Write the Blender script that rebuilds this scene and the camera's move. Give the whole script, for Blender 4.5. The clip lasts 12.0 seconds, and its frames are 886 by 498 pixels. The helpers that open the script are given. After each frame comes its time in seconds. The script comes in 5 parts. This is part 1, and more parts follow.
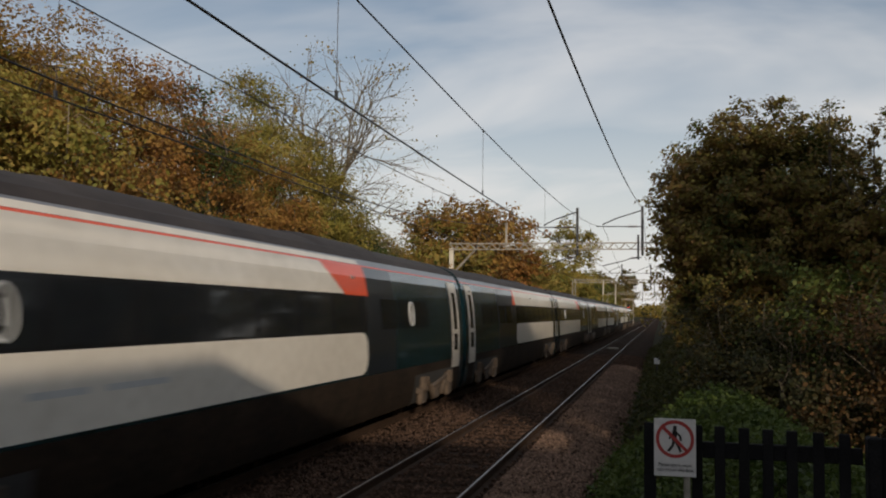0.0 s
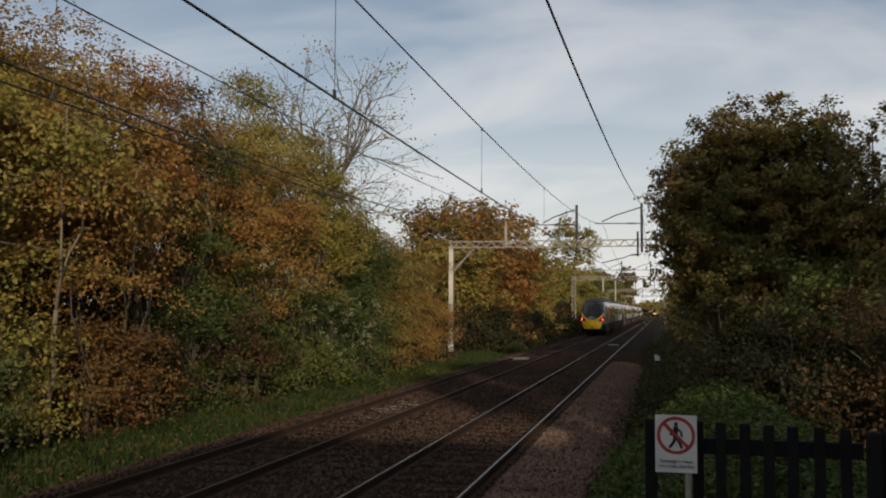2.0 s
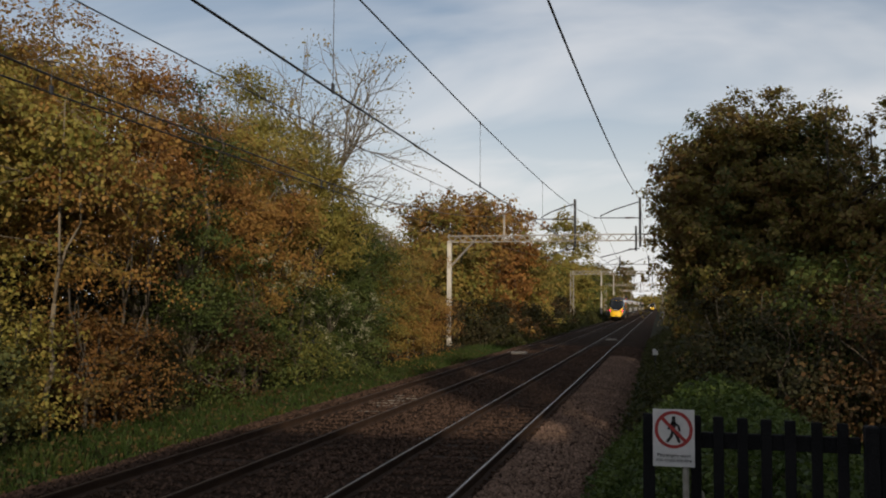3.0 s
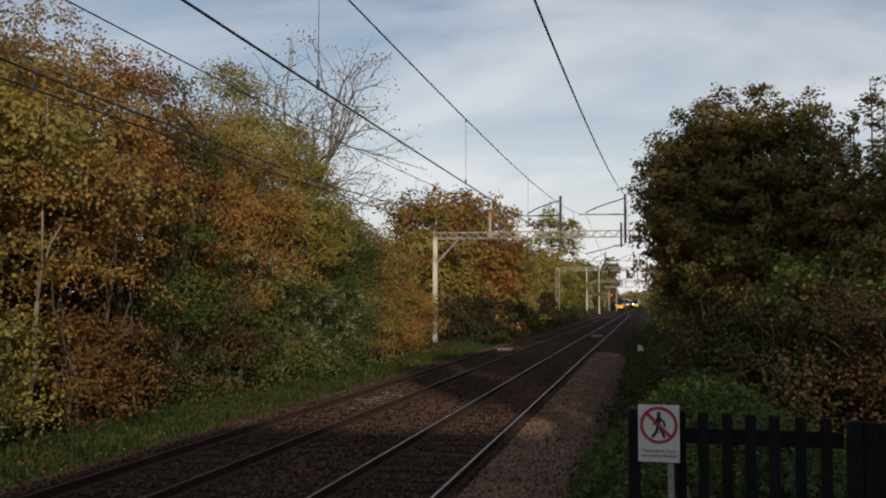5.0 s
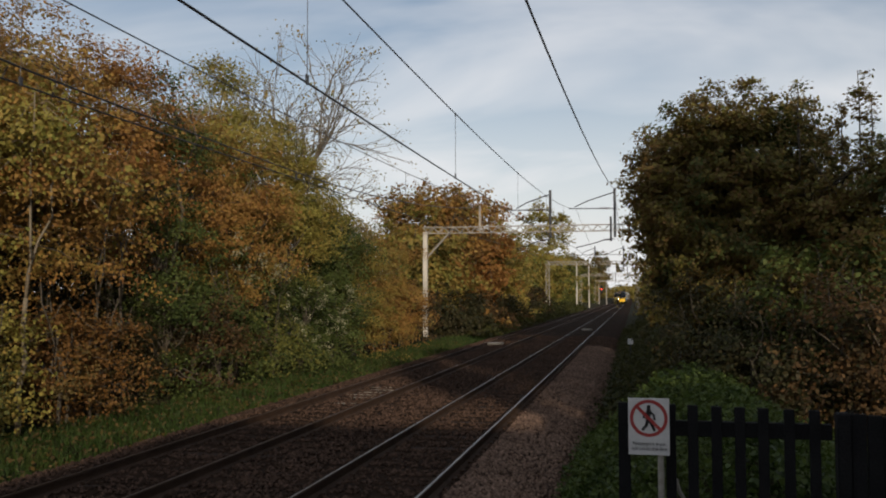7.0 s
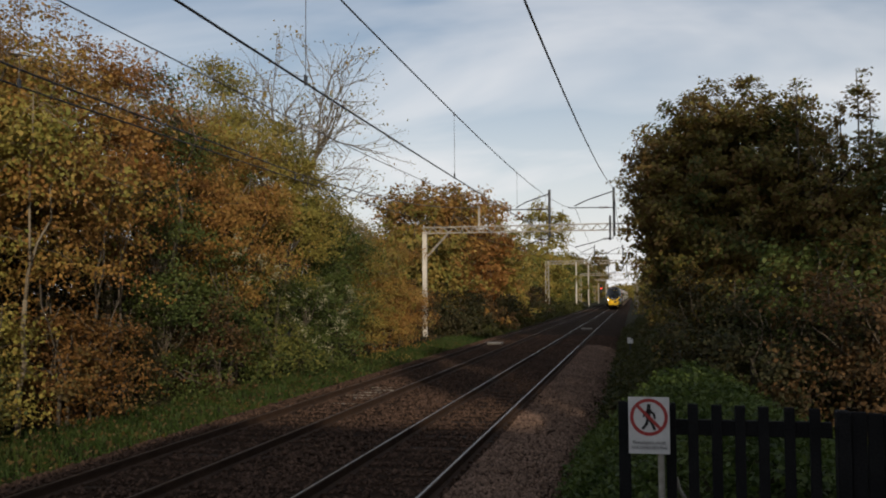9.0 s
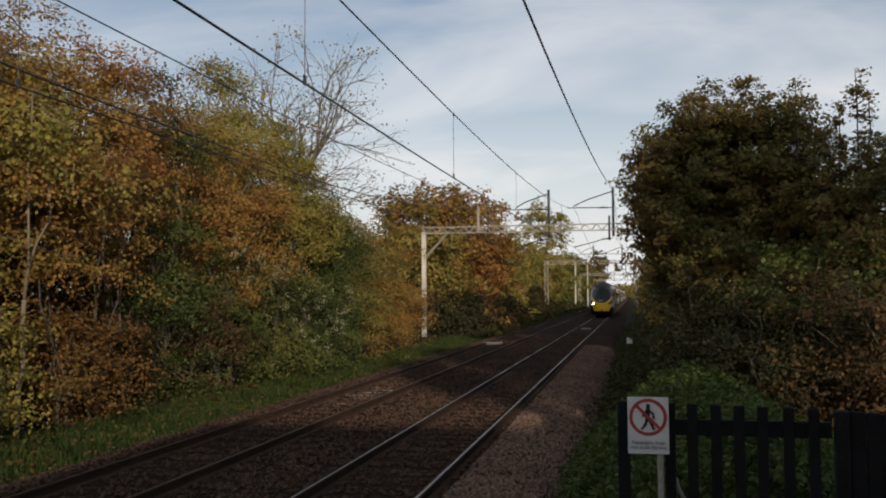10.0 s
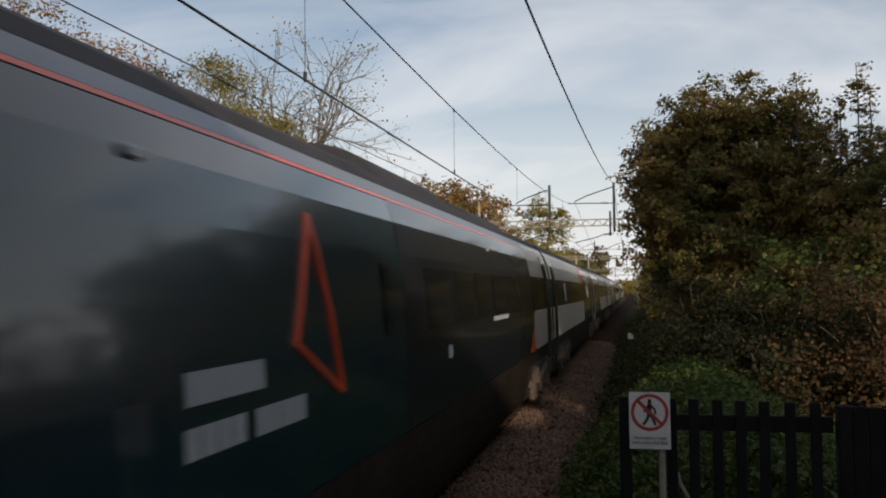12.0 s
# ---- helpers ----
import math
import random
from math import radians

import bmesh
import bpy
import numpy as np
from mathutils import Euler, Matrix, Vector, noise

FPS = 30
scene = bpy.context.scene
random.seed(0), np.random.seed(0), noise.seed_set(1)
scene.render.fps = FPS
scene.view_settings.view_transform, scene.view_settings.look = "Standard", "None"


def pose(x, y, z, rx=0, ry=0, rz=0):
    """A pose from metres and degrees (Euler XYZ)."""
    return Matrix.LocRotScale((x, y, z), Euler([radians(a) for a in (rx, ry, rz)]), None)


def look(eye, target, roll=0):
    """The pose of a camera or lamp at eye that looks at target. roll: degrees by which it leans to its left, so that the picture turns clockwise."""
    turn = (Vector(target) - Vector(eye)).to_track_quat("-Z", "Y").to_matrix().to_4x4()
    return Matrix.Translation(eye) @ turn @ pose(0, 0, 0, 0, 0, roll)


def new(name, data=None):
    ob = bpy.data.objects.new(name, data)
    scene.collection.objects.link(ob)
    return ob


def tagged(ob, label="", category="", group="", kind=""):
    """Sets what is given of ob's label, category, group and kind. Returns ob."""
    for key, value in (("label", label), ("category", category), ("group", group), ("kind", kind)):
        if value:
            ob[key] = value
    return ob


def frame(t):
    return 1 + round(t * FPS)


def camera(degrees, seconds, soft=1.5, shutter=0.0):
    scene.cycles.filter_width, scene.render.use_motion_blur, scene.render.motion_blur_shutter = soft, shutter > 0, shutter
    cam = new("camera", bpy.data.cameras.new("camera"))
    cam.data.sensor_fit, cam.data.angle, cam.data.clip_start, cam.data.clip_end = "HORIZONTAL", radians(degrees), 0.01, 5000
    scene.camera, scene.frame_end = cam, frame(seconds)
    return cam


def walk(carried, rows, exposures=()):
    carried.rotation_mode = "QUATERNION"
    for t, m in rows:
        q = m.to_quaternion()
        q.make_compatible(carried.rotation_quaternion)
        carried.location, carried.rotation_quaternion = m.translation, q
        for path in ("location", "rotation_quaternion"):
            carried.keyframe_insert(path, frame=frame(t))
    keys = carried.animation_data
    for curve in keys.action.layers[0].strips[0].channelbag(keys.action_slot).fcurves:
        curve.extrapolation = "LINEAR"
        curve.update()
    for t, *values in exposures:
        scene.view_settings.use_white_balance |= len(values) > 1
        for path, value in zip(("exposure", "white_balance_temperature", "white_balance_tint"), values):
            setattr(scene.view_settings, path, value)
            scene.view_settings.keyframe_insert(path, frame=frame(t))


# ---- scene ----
# The eye stands on the platform end, 2.45 m above the rail heads (z = 0); the line runs along +y.
EYE = (0.0, 0.0, 2.45)
# seconds, turn to the right, tilt upwards, roll to the left
TURNS = [(0.0, -13.475, 3.958, 0.771), (0.5, -14.187, 4.476, 0.63), (1.0, -14.128, 4.469, 0.248), (1.5, -13.565, 4.124, 0.172),
         (2.0, -13.446, 3.86, 0.286), (2.5, -13.466, 3.62, 0.397), (3.0, -13.339, 3.495, 0.356), (5.0, -12.442, 3.294, 0.195),
         (5.5, -12.191, 3.14, 0.062), (6.0, -12.092, 3.04, 0.018), (6.5, -11.977, 2.987, 0.0), (7.0, -11.814, 2.954, -0.071),
         (9.0, -11.776, 2.948, -0.345), (9.5, -11.732, 2.927, -0.302), (10.0, -11.725, 2.955, -0.364), (10.5, -11.651, 3.0, -0.275),
         (11.0, -11.563, 2.976, -0.471), (11.5, -11.64, 2.891, -0.898), (12.0, -11.79, 2.71, -0.576)]


def aim(turn, tilt, roll):
    a, b = radians(turn), radians(tilt)
    way = Vector((math.sin(a) * math.cos(b), math.cos(a) * math.cos(b), math.sin(b)))
    return look(EYE, Vector(EYE) + way, roll)


cam = camera(51.92, 12.0, soft=2.0, shutter=0.12)
walk(cam, [(t, aim(a, b, c)) for t, a, b, c in TURNS], exposures=[(t, e, k, 12) for t, e, k in ((0.0, 0.0, 6950), (1.5, 0.02, 6900), (3.0, 0.1, 6800), (5.5, 0.14, 6720), (9.5, 0.16, 6720), (12.0, 0.18, 6720))])

# ---- sky, sun ----
SUN_TURN, SUN_HEIGHT = 156.0, 14.5   # degrees clockwise from +y, degrees above the horizon
world = bpy.data.worlds.new("sky")
scene.world = world
world.use_nodes = True


def sky_nodes():
    nt = world.node_tree
    nt.nodes.clear()
    out = nt.nodes.new("ShaderNodeOutputWorld")
    bg = nt.nodes.new("ShaderNodeBackground")
    sky = nt.nodes.new("ShaderNodeTexSky")
    sky.sky_type, sky.sun_disc = "NISHITA", False
    sky.sun_elevation, sky.sun_rotation = radians(SUN_HEIGHT), radians(SUN_TURN)
    sky.air_density, sky.dust_density, sky.ozone_density = 1.0, 1.2, 2.0
    co = nt.nodes.new("ShaderNodeTexCoord")
    # thin streaks of high cloud on a plane overhead
    sep = nt.nodes.new("ShaderNodeSeparateXYZ")
    nt.links.new(co.outputs["Generated"], sep.inputs[0])
    up = nt.nodes.new("ShaderNodeMath"); up.operation = "ADD"; up.inputs[1].default_value = 0.22
    nt.links.new(sep.outputs["Z"], up.inputs[0])
    flat = []
    for axis in ("X", "Y"):
        d = nt.nodes.new("ShaderNodeMath"); d.operation = "DIVIDE"
        nt.links.new(sep.outputs[axis], d.inputs[0]); nt.links.new(up.outputs[0], d.inputs[1])
        flat.append(d)
    com = nt.nodes.new("ShaderNodeCombineXYZ")
    nt.links.new(flat[0].outputs[0], com.inputs[0]); nt.links.new(flat[1].outputs[0], com.inputs[1])
    mp = nt.nodes.new("ShaderNodeMapping")
    mp.inputs["Scale"].default_value = (0.55, 1.0, 1.0); mp.inputs["Rotation"].default_value = (0, 0, 0.35)
    nt.links.new(com.outputs[0], mp.inputs[0])
    no = nt.nodes.new("ShaderNodeTexNoise")
    no.inputs["Scale"].default_value, no.inputs["Detail"].default_value, no.inputs["Roughness"].default_value = 1.35, 5.0, 0.5
    no.inputs["Distortion"].default_value = 0.6
    nt.links.new(mp.outputs[0], no.inputs[0])
    ra = nt.nodes.new("ShaderNodeValToRGB")
    ra.color_ramp.elements[0].position, ra.color_ramp.elements[0].color = 0.36, (0.06, 0.06, 0.06, 1)
    ra.color_ramp.elements[1].position, ra.color_ramp.elements[1].color = 0.68, (0.80, 0.80, 0.80, 1)
    nt.links.new(no.outputs[0], ra.inputs[0])
    # hazier low down
    lo = nt.nodes.new("ShaderNodeMapRange")
    lo.inputs[1].default_value, lo.inputs[2].default_value = 0.02, 0.30
    lo.inputs[3].default_value, lo.inputs[4].default_value = 0.95, 0.0
    nt.links.new(sep.outputs["Z"], lo.inputs[0])
    mx = nt.nodes.new("ShaderNodeMath"); mx.operation = "MAXIMUM"
    nt.links.new(ra.outputs[0], mx.inputs[0]); nt.links.new(lo.outputs[0], mx.inputs[1])
    mix = nt.nodes.new("ShaderNodeMix"); mix.data_type = "RGBA"
    mix.inputs[7].default_value = CLOUD
    nt.links.new(mx.outputs[0], mix.inputs[0]); nt.links.new(sky.outputs[0], mix.inputs[6])
    nt.links.new(mix.outputs[2], bg.inputs[0])
    bg.inputs[1].default_value = SKY_STRENGTH
    nt.links.new(bg.outputs[0], out.inputs[0])


SKY_STRENGTH, CLOUD = 0.085, (8.8, 9.05, 9.35, 1)
sky_nodes()
sun = new("sun", bpy.data.lights.new("sun", "SUN"))
sun.data.energy, sun.data.angle, sun.data.color = 3.0, radians(1.2), (1.0, 0.86, 0.68)
_a, _e = radians(SUN_TURN), radians(SUN_HEIGHT)
SUN_WAY = Vector((math.sin(_a) * math.cos(_e), math.cos(_a) * math.cos(_e), math.sin(_e)))
sun.matrix_world = look(SUN_WAY * 50, (0, 0, 0))


# ---- materials ----
def material(name, low, high, rough=0.7, metal=0.0, scale=3.0, fine=40.0, bump=0.0, spread=0.0, coat=0.0, spec=0.5, islands=0.0):
    """Two colours mixed by coarse and fine noise, with relief; spread mixes in a shade of each piece's own."""
    m = bpy.data.materials.new(name)
    m.use_nodes = True
    nt = m.node_tree
    b = nt.nodes["Principled BSDF"]
    co = nt.nodes.new("ShaderNodeTexCoord")
    n1 = nt.nodes.new("ShaderNodeTexNoise"); n1.inputs["Scale"].default_value = scale; n1.inputs["Detail"].default_value = 5
    n2 = nt.nodes.new("ShaderNodeTexNoise"); n2.inputs["Scale"].default_value = fine; n2.inputs["Detail"].default_value = 3
    for n in (n1, n2):
        nt.links.new(co.outputs["Object"], n.inputs["Vector"])
    add = nt.nodes.new("ShaderNodeMath"); add.operation = "ADD"
    nt.links.new(n1.outputs[0], add.inputs[0]); nt.links.new(n2.outputs[0], add.inputs[1])
    last = add
    if spread:
        oi = nt.nodes.new("ShaderNodeObjectInfo")
        mu = nt.nodes.new("ShaderNodeMath"); mu.operation = "MULTIPLY_ADD"
        mu.inputs[1].default_value = spread
        nt.links.new(oi.outputs["Random"], mu.inputs[0]); nt.links.new(add.outputs[0], mu.inputs[2])
        last = mu
    if islands:
        ge = nt.nodes.new("ShaderNodeNewGeometry")
        mu = nt.nodes.new("ShaderNodeMath"); mu.operation = "MULTIPLY_ADD"
        mu.inputs[1].default_value = islands
        nt.links.new(ge.outputs["Random Per Island"], mu.inputs[0]); nt.links.new(last.outputs[0], mu.inputs[2])
        last = mu
    mr = nt.nodes.new("ShaderNodeMapRange")
    mr.inputs[1].default_value, mr.inputs[2].default_value = 0.7, 1.3 + spread + islands
    nt.links.new(last.outputs[0], mr.inputs[0])
    mix = nt.nodes.new("ShaderNodeMix"); mix.data_type = "RGBA"
    mix.inputs[6].default_value, mix.inputs[7].default_value = (*low, 1), (*high, 1)
    nt.links.new(mr.outputs[0], mix.inputs[0]); nt.links.new(mix.outputs[2], b.inputs["Base Color"])
    b.inputs["Roughness"].default_value, b.inputs["Metallic"].default_value = rough, metal
    b.inputs["Coat Weight"].default_value = coat; b.inputs["Coat Roughness"].default_value = 0.08
    b.inputs["Specular IOR Level"].default_value = spec
    if bump:
        bu = nt.nodes.new("ShaderNodeBump"); bu.inputs["Strength"].default_value = bump; bu.inputs["Distance"].default_value = 0.02
        nt.links.new(add.outputs[0], bu.inputs["Height"]); nt.links.new(bu.outputs[0], b.inputs["Normal"])
    return m


def foliage(name, colours, patch=0.75, gloss=0.6, through_light=0.35):
    """Leaves: each one its own hue of the palette, and the palette drifting from patch to patch of the crown."""
    m = bpy.data.materials.new(name)
    m.use_nodes = True
    nt = m.node_tree
    b = nt.nodes["Principled BSDF"]
    ge = nt.nodes.new("ShaderNodeNewGeometry")
    co = nt.nodes.new("ShaderNodeTexCoord")
    no = nt.nodes.new("ShaderNodeTexNoise"); no.inputs["Scale"].default_value = patch; no.inputs["Detail"].default_value = 2
    nt.links.new(co.outputs["Object"], no.inputs["Vector"])
    st = nt.nodes.new("ShaderNodeMapRange")
    st.inputs[1].default_value, st.inputs[2].default_value = 0.3, 0.7
    nt.links.new(no.outputs[0], st.inputs[0])
    mx = nt.nodes.new("ShaderNodeMix"); mx.data_type = "FLOAT"; mx.inputs[0].default_value = 0.38
    nt.links.new(st.outputs[0], mx.inputs[2]); nt.links.new(ge.outputs["Random Per Island"], mx.inputs[3])
    ra = nt.nodes.new("ShaderNodeValToRGB")
    el = ra.color_ramp.elements
    while len(el) < len(colours):
        el.new(0.5)
    for i, c in enumerate(colours):
        el[i].position, el[i].color = 0.12 + 0.76 * i / (len(colours) - 1), (*c, 1)
    nt.links.new(mx.outputs[0], ra.inputs[0])
    nt.links.new(ra.outputs[0], b.inputs["Base Color"])
    b.inputs["Roughness"].default_value = gloss
    b.inputs["Specular IOR Level"].default_value = 0.2
    tr = nt.nodes.new("ShaderNodeBsdfTranslucent"); nt.links.new(ra.outputs[0], tr.inputs[0])
    ms = nt.nodes.new("ShaderNodeMixShader"); ms.inputs[0].default_value = through_light
    out = nt.nodes["Material Output"]
    nt.links.new(b.outputs[0], ms.inputs[1]); nt.links.new(tr.outputs[0], ms.inputs[2]); nt.links.new(ms.outputs[0], out.inputs[0])
    return m


def lamp_glass(name, colour, strength):
    m = bpy.data.materials.new(name)
    m.use_nodes = True
    b = m.node_tree.nodes["Principled BSDF"]
    b.inputs["Base Color"].default_value = (*colour, 1)
    b.inputs["Emission Color"].default_value = (*colour, 1)
    b.inputs["Emission Strength"].default_value = strength
    b.inputs["Roughness"].default_value = 0.1
    return m


ORANGE, GOLD, OLIVE, GREEN, DARK, BROWN, RUST, LIME = (0.275, 0.142, 0.044), (0.30, 0.20, 0.055), (0.18, 0.162, 0.038), (0.085, 0.11, 0.03), (0.032, 0.045, 0.018), (0.105, 0.075, 0.033), (0.17, 0.092, 0.035), (0.18, 0.19, 0.045)
LEAF = {
    "gold": foliage("maple_leaves", [OLIVE, ORANGE, GOLD, ORANGE, ORANGE, GREEN]),
    "rust": foliage("beech_leaves", [BROWN, RUST, ORANGE, OLIVE, BROWN]),
    "olive": foliage("hawthorn_leaves", [(0.10, 0.125, 0.034), (0.21, 0.19, 0.044), GOLD, OLIVE, GREEN]),
    "green": foliage("bramble_leaves", [DARK, GREEN, OLIVE, GREEN, LIME]),
    "dusk": foliage("oak_leaves", [(0.04, 0.056, 0.018), (0.085, 0.105, 0.028), (0.135, 0.09, 0.036), OLIVE, (0.16, 0.09, 0.032), (0.17, 0.12, 0.04)]),
    "copper": foliage("hornbeam_leaves", [(0.025, 0.024, 0.010), (0.066, 0.042, 0.018), (0.095, 0.052, 0.02), (0.15, 0.092, 0.04), (0.05, 0.048, 0.015)]),
    "scrub": foliage("scrub_leaves", [(0.022, 0.03, 0.012), (0.04, 0.047, 0.013), (0.066, 0.066, 0.018), (0.038, 0.043, 0.013), (0.07, 0.05, 0.019)]),
    "ivy": foliage("ivy_leaves", [(0.024, 0.042, 0.009), (0.05, 0.08, 0.016), (0.095, 0.125, 0.03), (0.04, 0.07, 0.014)], gloss=0.5),
    "ember": foliage("field_maple_leaves", [RUST, (0.27, 0.125, 0.032), ORANGE, (0.24, 0.105, 0.03), BROWN]),
    # rust-orange leaves dimmed in colour, for the shade low in the wood
    "umber": foliage("dimmed_rust_leaves", [(0.085, 0.05, 0.02), (0.15, 0.072, 0.022), (0.19, 0.10, 0.03), (0.10, 0.075, 0.022), BROWN]),
    "amber": foliage("sycamore_leaves", [(0.22, 0.105, 0.034), ORANGE, (0.29, 0.165, 0.045), GOLD, OLIVE]),
    "yellow": foliage("ash_leaves", [(0.14, 0.15, 0.034), (0.21, 0.19, 0.044), (0.27, 0.235, 0.058), GOLD, (0.21, 0.22, 0.052)]),
    "moss": foliage("elder_leaves", [(0.028, 0.042, 0.013), (0.055, 0.08, 0.02), GREEN, (0.11, 0.125, 0.034)]),
    "willow": foliage("willow_leaves", [(0.05, 0.068, 0.024), (0.09, 0.105, 0.036), (0.145, 0.15, 0.05), (0.07, 0.08, 0.025)]),
    "seed": foliage("seed_heads", [(0.22, 0.22, 0.13), (0.34, 0.33, 0.22), (0.26, 0.26, 0.15)]),
    # near-black leaves: deep shade among the bushes is put into the colour
    "shade": foliage("shade_black_leaves", [(0.018, 0.024, 0.010), (0.032, 0.034, 0.012), (0.05, 0.04, 0.017), (0.028, 0.03, 0.012)]),
    "grass": foliage("grass_blades", [(0.022, 0.042, 0.009), (0.035, 0.062, 0.013), (0.058, 0.074, 0.018)]),
    "litter": foliage("fallen_leaves", [(0.05, 0.035, 0.016), BROWN, (0.12, 0.08, 0.025), (0.05, 0.035, 0.016)]),
}
BARK = material("bark", (0.035, 0.028, 0.02), (0.095, 0.078, 0.056), 0.9, scale=2.0, fine=25, bump=0.6)
PALE_BARK = material("pale_bark", (0.10, 0.082, 0.055), (0.20, 0.165, 0.115), 0.85, scale=2.0, fine=25, bump=0.5)
SOIL = material("soil_and_turf", (0.014, 0.016, 0.007), (0.036, 0.031, 0.015), 0.95, scale=0.6, fine=9, bump=0.6, spec=0.08)
BALLAST = material("ballast_bed", (0.013, 0.008, 0.0055), (0.040, 0.025, 0.017), 0.95, scale=1.2, fine=22, bump=0.9, spec=0.04)
STONE = material("ballast_stone", (0.011, 0.007, 0.005), (0.11, 0.068, 0.049), 0.9, scale=0.5, fine=17, bump=0.3, islands=0.9, spec=0.1)
# cleaner shoulder stones, with the sunlight on them put into a paler colour
CLEAN_SUNLIT_STONE = material("clean_sunlit_ballast_stone", (0.036, 0.023, 0.017), (0.235, 0.155, 0.115), 0.9, scale=0.8, fine=17, bump=0.3, islands=0.9, spec=0.15)
CONCRETE = material("concrete", (0.13, 0.115, 0.10), (0.26, 0.24, 0.21), 0.9, scale=1.5, fine=30, bump=0.3, spread=0.2)
SLEEPER = material("stained_sleeper_concrete", (0.022, 0.0145, 0.011), (0.052, 0.036, 0.027), 0.9, scale=1.5, fine=30, bump=0.3, spread=0.3, spec=0.1)
PAVING = material("platform_paving", (0.10, 0.095, 0.09), (0.19, 0.18, 0.17), 0.9, scale=1.2, fine=30, bump=0.3)
RAIL_STEEL = material("rusty_rail", (0.026, 0.015, 0.0095), (0.062, 0.036, 0.023), 0.85, 0.1, scale=3, fine=40, bump=0.3, spec=0.2)
DULL_HEAD = material("dull_rail_head", (0.07, 0.05, 0.038), (0.14, 0.105, 0.085), 0.5, 0.8, scale=0.6, fine=20)
RAIL_HEAD = material("polished_rail_head", (0.26, 0.245, 0.23), (0.40, 0.38, 0.36), 0.36, 1.0, scale=0.6, fine=20)
GALV = material("galvanised_steel", (0.20, 0.185, 0.16), (0.36, 0.335, 0.295), 0.6, 0.25, scale=1.5, fine=25, bump=0.1)
MAST_CONCRETE = material("mast_concrete", (0.34, 0.32, 0.28), (0.52, 0.49, 0.43), 0.85, scale=1.5, fine=25, bump=0.2)
LIME_DUST = material("trodden_lime", (0.12, 0.105, 0.085), (0.27, 0.245, 0.20), 0.95, scale=5, fine=30, bump=0.3)
DARK_STEEL = material("dark_steel", (0.02, 0.022, 0.026), (0.05, 0.052, 0.058), 0.55, 0.4, scale=3, fine=30)
WIRE = material("wire", (0.012, 0.012, 0.013), (0.03, 0.03, 0.032), 0.5, 0.6, scale=3, fine=30)
CERAMIC = material("insulator_ceramic", (0.06, 0.03, 0.02), (0.10, 0.05, 0.03), 0.25)
FENCE = material("black_stained_timber", (0.006, 0.006, 0.007), (0.016, 0.016, 0.017), 0.85, scale=3, fine=60, bump=0.4, spec=0.12)
TEAL = material("teal_train_paint", (0.003, 0.019, 0.027), (0.006, 0.026, 0.036), 0.25, 0.0, scale=0.6, fine=7, coat=1.0, spec=0.3)
NAVY = material("dark_train_paint", (0.012, 0.016, 0.022), (0.018, 0.022, 0.03), 0.3, 0.0, scale=0.6, fine=7, coat=0.85, spec=0.1)
WHITE = material("white_train_paint", (0.60, 0.57, 0.51), (0.74, 0.71, 0.65), 0.3, scale=0.5, fine=5, coat=0.3)
YELLOW = material("yellow_warning_paint", (0.74, 0.43, 0.012), (0.82, 0.49, 0.02), 0.5, scale=0.8, fine=8, coat=0.05, spec=0.3)
FLAME = material("orange_red_paint", (0.70, 0.075, 0.02), (0.78, 0.10, 0.035), 0.3, scale=0.8, fine=8, coat=0.3)
ROOF = material("train_roof_grey", (0.024, 0.020, 0.020), (0.052, 0.044, 0.042), 0.65, scale=0.7, fine=9, bump=0.05, spec=0.2)
SILVER = material("silver_cantrail_paint", (0.17, 0.185, 0.21), (0.23, 0.245, 0.275), 0.3, 0.3, scale=0.7, fine=9)
SKIRT = material("dirty_skirt", (0.010, 0.0075, 0.0058), (0.032, 0.022, 0.015), 0.85, scale=0.9, fine=9, bump=0.1, spec=0.1)
BOGIE = material("brake_dust_brown", (0.035, 0.025, 0.018), (0.10, 0.072, 0.052), 0.85, scale=2.5, fine=14, bump=0.2)
MASK = material("black_gloss_mask", (0.008, 0.009, 0.011), (0.012, 0.013, 0.015), 0.2, scale=1, fine=9, spec=0.35)
TRAIN_GLASS = material("tinted_train_glass", (0.008, 0.010, 0.013), (0.014, 0.017, 0.021), 0.08, scale=1, fine=5, coat=0.3)
WINDSCREEN = material("cab_windscreen_glass", (0.006, 0.007, 0.009), (0.010, 0.012, 0.015), 0.08, scale=1, fine=5, spec=0.4)
CAB_GLASS = material("cab_side_glass", (0.004, 0.004, 0.005), (0.007, 0.007, 0.008), 0.3, scale=1, fine=9, spec=0.12)
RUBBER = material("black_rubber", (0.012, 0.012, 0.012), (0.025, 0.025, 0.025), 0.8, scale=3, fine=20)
MARK = material("pale_lettering", (0.42, 0.44, 0.45), (0.52, 0.54, 0.55), 0.5)
SIGN_WHITE = material("sign_white", (0.50, 0.50, 0.50), (0.60, 0.59, 0.58), 0.4, scale=4, fine=30)
SIGN_RED = material("sign_red", (0.30, 0.028, 0.026), (0.35, 0.04, 0.036), 0.4, scale=4, fine=30)
SIGN_BLACK = material("sign_black", (0.012, 0.012, 0.012), (0.02, 0.02, 0.02), 0.5)
HEAD_ON = lamp_glass("headlamp_lit", (1.0, 0.93, 0.80), 45.0)
TAIL_ON = lamp_glass("tail_lamp_lit", (1.0, 0.03, 0.05), 12.0)
LAMP_OFF = material("lamp_lens", (0.18, 0.19, 0.20), (0.30, 0.31, 0.32), 0.12, 0.3)
